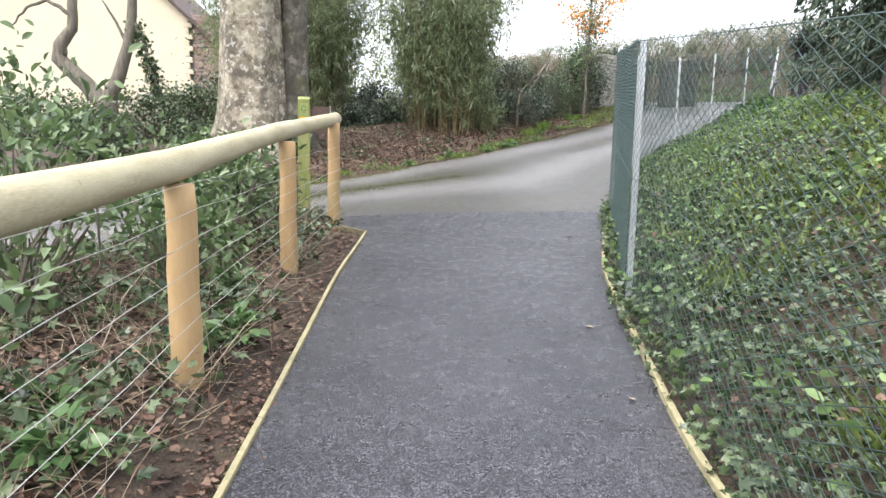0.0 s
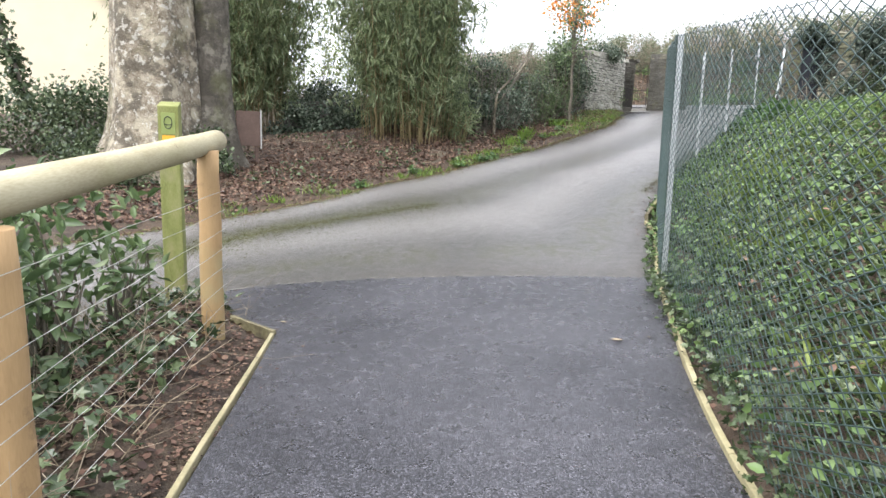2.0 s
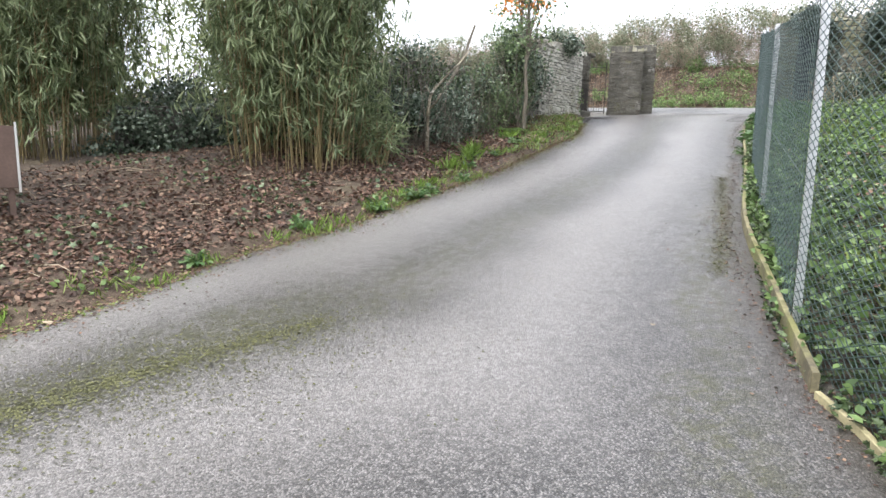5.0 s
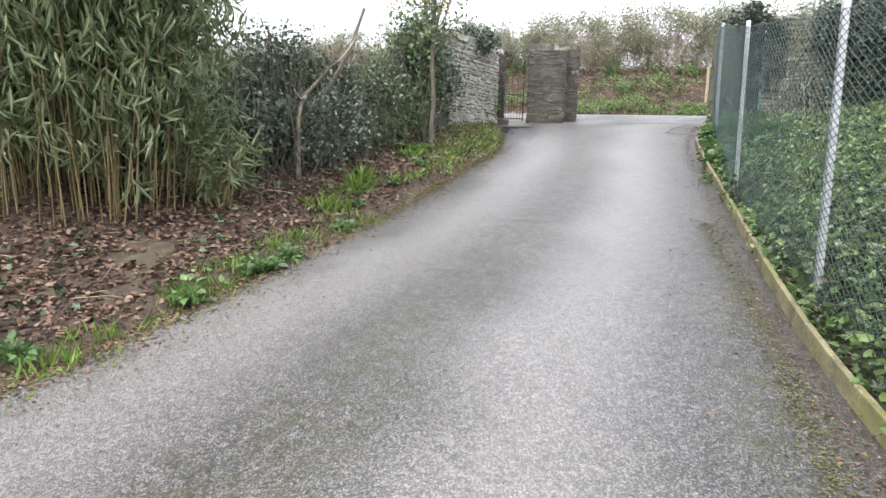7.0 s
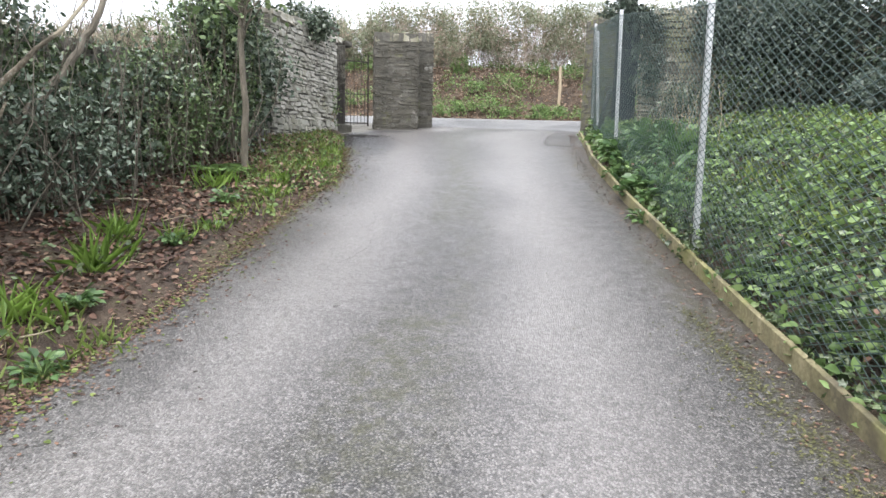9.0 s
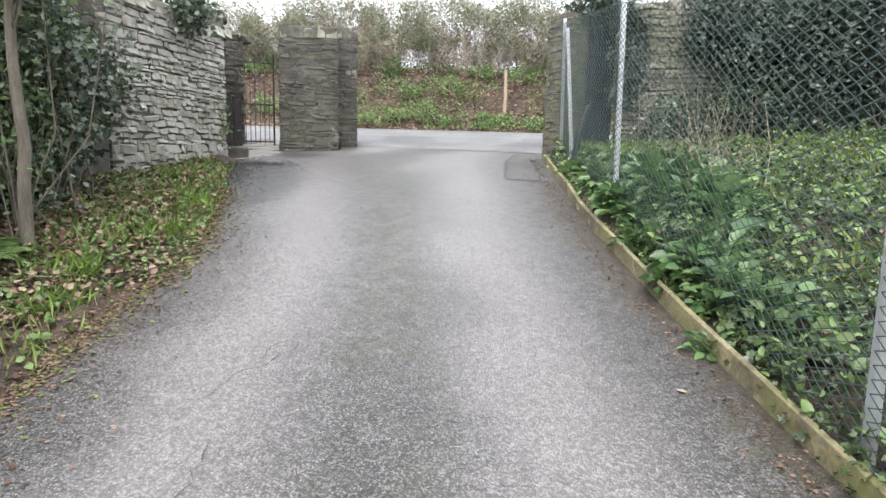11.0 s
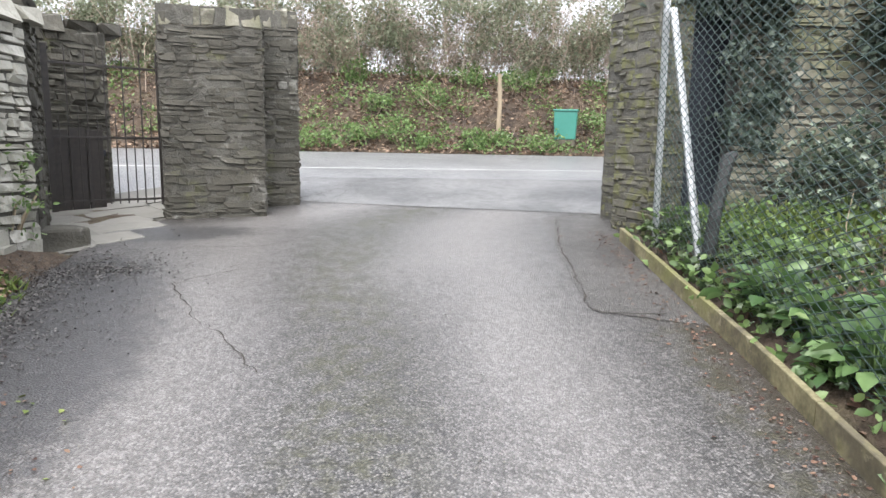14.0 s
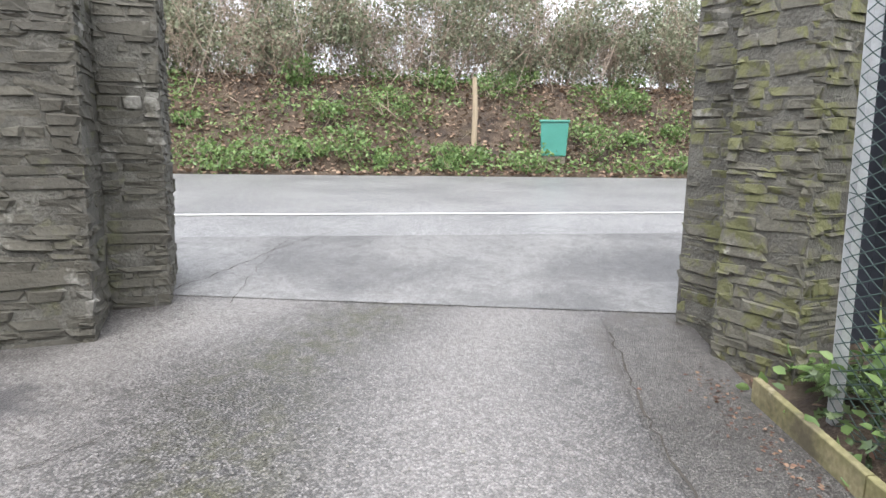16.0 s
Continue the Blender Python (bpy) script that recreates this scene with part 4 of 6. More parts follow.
def wall(name, label, a, b, thick, z0, z1, meshes, seed, face_from, face_len, mortar, right=True, course=(.05, .1), length=(.12, .35), face_base=0.0):
    """A rubble wall from a to b, with its thickness behind; stones over a stretch of its seen face."""
    d = Vector((b[0] - a[0], b[1] - a[1], 0))
    L = d.length
    d.normalize()
    back = Vector((-d.y, d.x, 0)) if right else Vector((d.y, -d.x, 0))
    w = part("wall", block(bmesh.new(), a, d.xy, back.xy, L, thick, z0, z1), mortar, None)
    w.name = name
    tagged(w, label, "wall", kind="structure")
    rng = random.Random(seed)
    if face_len:
        o = Vector((*a, z0)) + d * face_from
        if right:
            stone_face(w, o, d, -back, face_len, z1 - z0, meshes, rng, course, length, .125, proud=.026, gap=.013, base=max(0, face_base - z0))
        else:
            stone_face(w, o + d * face_len, -d, -back, face_len, z1 - z0, meshes, rng, course, length, .125, proud=.026, gap=.013, base=max(0, face_base - z0))
    x = 0
    while x < L:
        k = rng.uniform(.15, .4)
        ob = new("coping_stone", rng.choice(meshes))
        ob.parent = w
        ob.matrix_basis = pose(*(Vector((*a, z1 + .05)) + d * (x + k / 2) + back * thick / 2), 0, rng.uniform(-4, 4), math.degrees(math.atan2(d.y, d.x)) + rng.uniform(-4, 4)) @ Matrix.Diagonal((k, thick * 1.05, rng.uniform(.1, .2), 1))
        x += k
    return w


# the gap is an open shaded recess; these dark boards are added for it
pb = thing("board_screen", "added dark boards standing in for the shade between pillar and wall", "screen", (*along(BR, (GR, .16), (ER, .41)), 2.62), math.degrees(math.atan2(ER[1], ER[0])))
for k in range(4):
    part("plank", box(bmesh.new(), .002 + k * .155, .153 + k * .155, 0, .028, -.1, 2.42 + .015 * (k % 2), .004), M_SHADEBOARD, pb)
for hz in (.4, 1.9):
    part("batten", box(bmesh.new(), .01, .6, .029, .06, hz, hz + .08, .004), M_SHADEBOARD, pb)
wall("wall_north", "pale grey rubble garden wall, ivy over part of it", (6.76, 24.22), (8.74, 26.06), .5, 2.0, 4.36, PALESTONE, 21, .0, 2.7, M_PALEMORTAR, course=(.038, .085), length=(.09, .26), face_base=2.15)
wall("wall_north_ivy", "old rubble garden wall under ivy", (3.0, 21.6), (6.73, 24.2), .45, 1.2, 3.35, SLATE, 22, 0, 0, M_MORTAR)
wall("wall_north_low", "low old garden wall buried in dark ivy", (-2.3, 20.35), (2.97, 21.58), .4, .8, 2.2, SLATE, 27, 0, 0, M_MORTAR)
wall("wall_gate", "dark slate return wall beside the iron gate", (8.76, 26.1), (9.12, 27.5), .5, 2.4, 4.6, SLATE, 23, 0, 1.4, M_MORTAR)
wall("wall_pier", "dark slate pier behind the iron gate", (9.0, 28.0), (9.85, 27.95), .5, 2.5, 4.6, SLATE, 24, 0, .85, M_MORTAR)
wall("wall_east", "pale rubble boundary wall hung with ivy", (13.98, 23.02), (16.1, 20.2), .5, 2.3, 5.1, BUFFSTONE, 25, .0, 3.55, M_PALEMORTAR, course=(.05, .1), length=(.12, .34), face_base=2.5)
wall("wall_east_far", "old rubble boundary wall behind ivy", (16.12, 20.18), (22.5, 11.5), .5, 1.6, 4.9, SLATE, 26, 0, 0, M_MORTAR)


def iron_gate():
    a, b = Vector((9.2, 27.62, 0)), Vector((10.22, 27.55, 0))
    z = float(rise(9.7, 27.6))
    g = thing("iron_gate", "black wrought-iron pedestrian gate with upright bars, closed", "gate", tuple(a + Vector((0, 0, z))), math.degrees(math.atan2(b.y - a.y, b.x - a.x)))
    L = (b - a).length
    for nm, hz in (("bottom_rail", .1), ("middle_rail", .74), ("top_rail", 1.45)):
        part(nm, box(bmesh.new(), 0, L, -.006, .006, hz - .012, hz + .012, .003), M_IRON, g)
    for x, r in ((.0, .028), (L, .013)):
        part("stile", box(bmesh.new(), x - r, x + r, -.014, .014, .0, 1.62, .003), M_IRON, g)
    n = 6
    for k in range(1, n):
        bm = bmesh.new()
        x = L * k / n
        tube(bm, [(x, 0, .06), (x, 0, 1.5), (x, 0, 1.58), (x, 0, 1.62)], [.007, .007, .006, .001], 6)
        part("bar", bm, M_IRON, g)
    for k in range(n):
        bm = bmesh.new()
        x = L * (k + .5) / n
        tube(bm, [(x, 0, .06), (x, 0, .92), (x, 0, .98)], [.006, .006, .001], 6)
        part("dog_bar", bm, M_IRON, g)
    return g


iron_gate()

# flagstones before the iron gate
fl = thing("flagstone_paving", "worn uneven grey flagstones before the iron gate", "paving", kind="structure")
rng = random.Random(31)
for r in range(6):
    x = 8.7 + rng.uniform(0, .2)
    while x < 10.55:
        w = rng.uniform(.4, .75)
        y = 26.3 + r * .36 + .1 * (x - 9)
        d = float(away(DRIVE_L, np.array([x + w / 2]), np.array([y]))[0])
        if (not inside(DRIVE_L + DRIVE_R[::-1], np.array([x + w / 2]), np.array([y]))[0] or d < .25) and not (x > 9.6 and y < 27.1):
            ob = new("flagstone", rng.choice(FLAG))
            tilt_y = math.degrees(math.atan((float(rise(x + w / 2, y + .2)) - float(rise(x + w / 2, y - .2))) / .4))
            tilt_x = -math.degrees(math.atan((float(rise(x + w / 2 + .2, y)) - float(rise(x + w / 2 - .2, y))) / .4))
            ob.parent = fl
            ob.matrix_basis = pose(x + w / 2, y, float(rise(x + w / 2, y)) - .018, tilt_y, tilt_x, rng.uniform(-2, 2)) @ Matrix.Diagonal((w * 1.04, .37, .045, 1))
        x += w

# rough block at the foot of the wall, and shade boards behind the gate
bm = box(bmesh.new(), -.3, .3, -.13, .13, -.1, .17, .03)
bmesh.ops.subdivide_edges(bm, edges=[e for e in bm.edges if e.calc_length() > .2], cuts=4, use_grid_fill=True)
for v in bm.verts:
    v.co += .022 * noise.noise_vector(v.co * 7)
bl = link("stone_block", bm, M_SLATE)
bl.matrix_world = pose(8.8, 26.22, float(tops(8.8, 26.22)), 0, 2, 10)
tagged(bl, "rough brown stone block at the foot of the wall", "stone block")
# black planks added in place of the shade on the pier
gb = thing("dark_board", "added dark boards standing in for the pier's shade behind the iron gate", "board", (9.2, 27.78, float(rise(9.4, 27.8))), -4)
for k in range(3):
    part("plank", box(bmesh.new(), .04 + k * .16, .192 + k * .16, 0, .03, -.03, .82 + .02 * (k % 2), .006), M_IRON, gb)
part("batten", box(bmesh.new(), .02, .54, .031, .06, .55, .62, .005), M_SHADEBOARD, gb)


# ---- house ----
def house():
    h = thing("house", "cream-rendered house gable with stone quoins and slate roof", "house", (-12.4, 36, 0))
    z0 = 1.2

    def gable(name, xs, mat, y0, y1):
        top = lambda x: 12.1 - .905 * abs(x + 5.6)
        bm = bmesh.new()
        pts = [(xs[0], z0)] + [(x, top(x)) for x in xs] + [(xs[-1], z0)]
        fr = [bm.verts.new((x, y0, z)) for x, z in pts]
        bk = [bm.verts.new((x, y1, z)) for x, z in pts]
        bm.faces.new(fr)
        bm.faces.new(bk[::-1])
        for i in range(len(pts)):
            bm.faces.new((fr[i], fr[(i + 1) % len(pts)], bk[(i + 1) % len(pts)], bk[i]))
        bmesh.ops.recalc_face_normals(bm, faces=bm.faces)
        return part(name, bm, mat, h)

    gable("wall", [-13.5, -5.6, .0], M_RENDERWALL, 0, 9)
    sw = gable("stone_wall", [.02, 2.2], M_MORTAR, .1, 9)
    rng = random.Random(41)
    stone_face(sw, (.3, .1, 2.5), (1, 0, 0), (0, -1, 0), 1.9, 4.7, REDSTONE, rng, (.14, .24), (.2, .5), .1, None, 300)
    z = 2.6
    k = 0
    while z < 6.9:
        ob = new("quoin", QUOIN[k % 8])
        ob.parent = h
        w = .42 if k % 2 else .26
        ob.matrix_basis = pose(-.12 + w / 2, -.0, z + .15) @ Matrix.Diagonal((w, .12, .29, 1))
        z += .3
        k += 1
    for nm, sgn in (("roof_slope", 1), ("roof_slope", -1)):
        bm = bmesh.new()
        box(bm, 0, 8.4 * 1.35, -.35, 9.3, 0, .16, .02)
        a = math.degrees(math.atan(.905))
        m = pose(-5.6, 0, 12.14, 0, a, 0) if sgn > 0 else pose(-5.6, 0, 12.14, 0, 180 - a, 0) @ Matrix.Diagonal((1, 1, -1, 1))
        bmesh.ops.transform(bm, matrix=m, verts=bm.verts)
        bmesh.ops.recalc_face_normals(bm, faces=bm.faces)
        part(nm, bm, M_ROOF, h, "dark slate roof slope with a brown verge")
    return h


house()


# ---- grit bin, roadside stake, cars, boards ----
def grit_bin():
    x, y = 21.02, 30.06
    z = tops(x, y)
    g = thing("grit_bin", "teal-green plastic grit bin with a lid on the roadside bank", "grit bin", (x, y, z + .06), -57)
    bm = bmesh.new()
    box(bm, -.33, .33, -.25, .25, .0, .76, .03)
    for v in bm.verts:
        k = .9 + .1 * v.co.z / .76
        v.co.x *= k
        v.co.y *= k
    part("body", bm, M_BIN, g)
    bm = box(bmesh.new(), -.36, .36, -.28, .28, .76, .81, .02)
    for v in bm.verts:
        if v.co.z > .79:
            v.co.z += .04 * (1 - abs(v.co.x) / .36)
    part("lid", bm, M_BIN, g, "darker hinged lid")
    part("skid", box(bmesh.new(), -.28, .28, -.2, .2, -.2, -.002, .01), M_BARKDARK, g, "dark timber skid under the bin")
    g.scale = (.86, .86, .9)
    return g


grit_bin()
bm = bmesh.new()
sz = tops(19.9, 31.3)
tube(bm, [(19.9, 31.3, sz - .2), (19.93, 31.3, sz + .6), (19.92, 31.33, sz + 1.35)], [.06, .055, .05], 8)
tagged(link("wooden_stake", bm, M_STRAW), "pale weathered round stake on the bank", "stake")

bd = thing("board_marker", "low brown board on two short posts beside the tree", "board", (-2.35, 15.9, tops(-2.35, 15.9)), 20)
part("board", box(bmesh.new(), -.22, .22, -.02, .02, .35, 1.0, .006), M_BROWNBOARD, bd)
part("edge_strip", box(bmesh.new(), .2205, .245, -.022, .022, .3, 1.04, .004), M_WIRE, bd, "pale edge strip")
for x in (-.17, .12):
    part("leg", box(bmesh.new(), x, x + .06, .022, .07, -.2, .9, .004), M_BROWNBOARD, bd)

bm = bmesh.new()
st = tops(12.17, 22.38)
tube(bm, [(12.15, 22.38, st - .1), (12.23, 22.38, 3.05), (12.32, 22.38, 3.34), (12.38, 22.38, 3.47), (12.43, 22.36, 3.50)], [.05, .046, .044, .052, .03], 9)
tagged(link("wooden_stub", bm, M_INK), "charred black wooden stub behind the fence", "stub post")


def car(at, rz, mat, label):
    c = thing("parked_car", label, "car", at, rz, "cars beyond the hedge")
    prof = [(-2.1, .35), (-2.12, .8), (-1.95, .98), (-1.2, 1.02), (-.55, 1.42), (.9, 1.46), (1.75, 1.05), (2.08, .92), (2.12, .4)]
    bm = bmesh.new()
    rows = [[bm.verts.new((x, s * (.86 if z < 1.1 else .66), z)) for x, z in prof] for s in (-1, 1)]
    bm.faces.new(rows[0][::-1])
    bm.faces.new(rows[1])
    for i in range(len(prof)):
        j = (i + 1) % len(prof)
        bm.faces.new((rows[0][i], rows[0][j], rows[1][j], rows[1][i]))
    bmesh.ops.recalc_face_normals(bm, faces=bm.faces)
    bmesh.ops.bevel(bm, geom=list(bm.edges), offset=.05, segments=2, affect='EDGES')
    part("body", bm, mat, c, smooth=False)
    for s in (-1, 1):
        bm = bmesh.new()
        v = [bm.verts.new(p) for p in ((-1.05, s * .83, 1.07), (1.45, s * .83, 1.07), (.8, s * .69, 1.4), (-.5, s * .69, 1.38))]
        bm.faces.new(v)
        bmesh.ops.solidify(bm, geom=bm.faces[:], thickness=.02)
        part("side_window", bm, M_GLASS, c)
    for x in (-1.3, 1.3):
        for s in (-1, 1):
            bm = bmesh.new()
            tube(bm, [(x, s * .74, .32), (x, s * .76, .32), (x, s * .88, .32), (x, s * .9, .32)], [.28, .32, .32, .28], 20)
            part("wheel", bm, M_RUBBER, c)
    return c


for a, n, mt, lb in ((-4.2, 46.2, M_WHITECAR, "white car parked nose-on beyond the hedge"), (-6.7, 46.4, M_CARDARK, "dark car parked nose-on beyond the hedge"),
                     (-9.1, 46.2, M_WHITECAR, "white car parked nose-on beyond the hedge"), (-12.0, 46.3, M_CARDARK, "dark car parked nose-on beyond the hedge")):
    q = road_point(a, n)
    car((*q, tops(*q)), 54, mt, lb)


# ---- trees ----
def limb(bm, pts, r0, r1, sides=10, wob=0.0, seed=0):
    p = []
    rr = random.Random(seed)
    for a, b in zip(pts, pts[1:]):
        for k in range(4):
            t = k / 4
            p.append(tuple(a[j] + (b[j] - a[j]) * t + rr.uniform(-wob, wob) for j in range(3)))
    p.append(pts[-1])
    n = len(p) - 1
    tube(bm, p, [r0 + (r1 - r0) * (i / n) for i in range(n + 1)], sides)


def big_trunk():
    x, y = -3.85, 15.4
    z = tops(x, y)
    t = thing("old_tree", "huge lichen-mottled tree trunk with buttressed roots", "tree", (x, y, z))

    def stem(cx, cy, r, flare, lobes, h, seed, lean):
        bm = bmesh.new()
        rings, sides = [], 40
        hs = [-.3, 0, .12, .3, .55, .85, 1.2, 1.7, 2.3, 3.0, 4.0, 5.2, 6.5, h]
        for hz in hs:
            rad = r * (1 - .035 * max(hz, 0)) + flare * math.exp(-max(hz, 0) / .5)
            ring = []
            for k in range(sides):
                a = 2 * math.pi * k / sides
                w = 1 + .05 * math.sin(lobes * a + seed) + .22 * math.exp(-max(hz, 0) / .55) * max(0, math.sin(lobes * a + seed)) + .05 * noise.noise((math.cos(a) * 2, math.sin(a) * 2, hz * .8 + seed))
                ring.append(bm.verts.new((cx + lean * hz + rad * w * math.cos(a), cy + rad * w * math.sin(a), hz)))
            rings.append(ring)
        for p, q in zip(rings, rings[1:]):
            for k in range(sides):
                bm.faces.new((p[k], p[(k + 1) % sides], q[(k + 1) % sides], q[k]))
        bm.faces.new(rings[-1])
        return bm

    part("trunk", stem(0, 0, .72, .34, 6, 8, 1.0, 0), M_BARK, t, smooth=True)
    part("second_stem", stem(.85, .4, .36, .25, 4, 8, 2.0, .01), M_BARKGREY, t, "narrower dark second stem", smooth=True)
    bm = bmesh.new()
    limb(bm, [(0, 0, 7.5), (-1.2, .3, 9.5), (-3.2, .5, 11.5)], .35, .08, wob=.1)
    limb(bm, [(0, 0, 7.5), (.8, -.6, 9.8), (2.0, -1.5, 12.5)], .38, .08, wob=.1)
    part("limb", bm, M_BARK, t)


big_trunk()


def bare_tree():
    x, y = -6.9, 14.75
    z = tops(x, y)
    t = thing("bare_tree", "bare crooked tree with two leaning stems and some ivy", "tree", (x, y, z))
    d = 1.78 - z
    bm = bmesh.new()
    limb(bm, [(0, 0, -.2), (.02, 0, d * .6), (0, 0, d + .1)], .3, .22, wob=.02)
    part("trunk", bm, M_BARKDARK, t, smooth=True)
    bm = bmesh.new()
    limb(bm, [(0, 0, d), (-.42, .05, d + .42), (-.98, .1, d + .95), (-.95, .1, d + 1.25), (-.72, .2, d + 1.6), (-.7, .3, d + 2.6), (-.9, .4, d + 5)], .2, .07, wob=.015, seed=3)
    limb(bm, [(-.72, .2, d + 1.9), (-1.2, .2, d + 2.2), (-1.6, .1, d + 2.0), (-1.95, .1, d + 1.6)], .05, .015, 6, .02, 4)
    part("stem", bm, M_BARKDARK, t, "crooked stem leaning outwards", smooth=True)
    bm = bmesh.new()
    limb(bm, [(0, 0, d), (.3, .05, d + .6), (.52, .1, d + 1.3), (.62, .2, d + 2.3), (.8, .2, d + 3.6), (1.1, .2, d + 5.5)], .17, .05, wob=.015, seed=5)
    limb(bm, [(.52, .1, d + 1.3), (.2, .1, d + 1.9), (-.05, .1, d + 2.3)], .04, .012, 6, .02, 6)
    limb(bm, [(.6, .15, d + 1.9), (.85, .1, d + 1.4), (.95, .1, d + .9), (1.15, .1, d + .3)], .05, .03, 6, .02, 7)
    part("stem", bm, M_BARKDARK, t, smooth=True)
    rng = np.random.default_rng(7)
    n = 500
    k = rng.random(n)
    pts = np.stack([np.interp(k, [0, .4, 1], [.68, .92, 1.15]), np.full(n, .1), np.interp(k, [0, .4, 1], [d + 1.8, d + 1.0, d + .2])], 1) + rng.normal(0, .09, (n, 3))
    leaves("ivy", pts, some_dirs(rng, n, -.6), some_dirs(rng, n), rng.uniform(.06, .11, n), IVY_SHAPE, M_IVY, t)


bare_tree()


def bamboo(at, radius, height, culms, label, seed, lean=(0, 0)):
    rng = np.random.default_rng(seed)
    x, y = at
    b = thing("bamboo_clump", label, "bamboo", (x, y, tops(x, y)), group="bamboo clumps")
    a = rng.uniform(0, 2 * math.pi, culms)
    r = radius * np.sqrt(rng.random(culms)) * .72
    base = np.stack([r * np.cos(a), r * np.sin(a), np.full(culms, -.3)], 1)
    hh = height * rng.uniform(.55, 1.05, culms)
    a = a + rng.normal(0, .9, culms)
    out = np.stack([np.cos(a), np.sin(a), np.zeros(culms)], 1)
    tilt = (.05 + .2 * r / radius * rng.uniform(.1, 1.7, culms) + .1 * rng.random(culms) ** 3)[:, None]
    segs = 7
    rad = rng.uniform(.006, .013, culms)
    pts = []
    for k in range(segs + 1):
        t = k / segs
        p = base + out * tilt * (hh * (.35 * t + .75 * t ** 2.4))[:, None] + np.array([lean[0], lean[1], 0]) * (hh * t * t)[:, None]
        p[:, 2] = -.3 + hh * (t - .10 * t ** 3)
        p[:, :2] += rng.normal(0, .012, (culms, 2))
        pts.append(p)
    vs, fs, off = [], [], 0
    for k in range(segs):
        v, f = strands(pts[k], pts[k + 1], rad * (1 - .8 * k / segs), taper=1 - .8 / segs)
        vs.append(v)
        fs.append(f + off)
        off += len(v)
    tagged(arrays("cane_stand", np.concatenate(vs), np.concatenate(fs), M_CULM, b), kind="stuff")
    # leaves in hanging fans from the upper culms
    P = np.stack(pts, 1)
    n = int(culms * 210)
    ci = rng.integers(0, culms, n // 6)
    t = np.clip(rng.beta(1.4, 1.4, n // 6) * .83 + .17, 0, .999) * segs
    k = t.astype(int)
    node = P[ci, k] + (P[ci, k + 1] - P[ci, k]) * (t - k)[:, None]
    node = node + rng.normal(0, 1, node.shape) * np.array([.3, .3, .18])
    pl = np.repeat(node, 6, 0) + rng.normal(0, .05, (len(node) * 6, 3))
    m = len(pl)
    way = np.repeat(some_dirs(rng, len(node)), 6, 0) * .8 + some_dirs(rng, m) * .7
    way[:, 2] -= .8
    leaves("leaves", pl, way, some_dirs(rng, m, .6), rng.uniform(.09, .25, m), BAMBOO_SHAPE * np.array([1.15, 1, 1]), M_BAMBOOLEAF, b)
    return b


bamboo((.75, 19.15), 1.45, 6.6, 190, "dense bamboo clump with tan culms and drooping leaves", 51)
bamboo((-3.35, 20.6), 1.5, 7.2, 170, "tall dark bamboo clump behind the old tree", 52)
bamboo((-5.2, 22.0), 1.3, 6.5, 90, "tall bamboo clump against the garden edge", 53)


def shrub(name, label, category, at, size, count, leaf, shape, mat, seed, stems=40, group="", droop=-.1, base=None, clumps=46, spread_=.2, kind="", twig=M_BARKDARK):
    rng = np.random.default_rng(seed)
    x, y = at
    z = tops(x, y) if base is None else base
    s = thing(name, label, category, (x, y, z), group=group, kind=kind)
    c = rng.normal(0, 1, (clumps, 3))
    c /= np.linalg.norm(c, axis=1)[:, None]
    c *= rng.uniform(.35, 1.0, clumps)[:, None] ** .6
    c = c * np.array(size) * .5
    c[:, 2] += size[2] * .5
    c[:, 2] = np.maximum(c[:, 2], .08)
    i = rng.integers(0, clumps, count)
    p = c[i] + rng.normal(0, 1, (count, 3)) * np.array([spread_, spread_, spread_ * .8]) * min(size[0], size[2])
    p[:, 2] = np.abs(p[:, 2])
    o = p - np.array([0, 0, size[2] * .4])
    o /= np.linalg.norm(o, axis=1)[:, None] + 1e-9
    way = o * .6 + some_dirs(rng, count, droop)
    leaves("foliage", p, way, o * .5 + some_dirs(rng, count, .5), rng.uniform(.6, 1.25, count) * leaf, shape, mat, s)
    if stems:
        k = rng.integers(0, clumps, stems)
        st = np.stack([rng.normal(0, .08 * size[0], stems), rng.normal(0, .08 * size[1], stems), np.full(stems, -.1)], 1)
        v, f = strands(st, c[k], rng.uniform(.008, .02, stems), .06, rng)
        tagged(arrays("brushwood", v, f, twig, s), kind="stuff")
    return s


for k, (x, y, w, h, n) in enumerate([(2.05, 18.9, .8, .9, 260), (1.95, 19.1, .8, 1.1, 380)] ):
    shrub("bamboo_regrowth", "low leafy bamboo shoots drooping at the clump's edge", "bamboo", (x, y), (w, w, h), n, .19, BAMBOO_SHAPE * np.array([1.1, 1, 1]), M_BAMBOOLEAF, 55 + k, 24, "low bamboo shoots", droop=-.5, clumps=26, spread_=.16, twig=M_CULM)
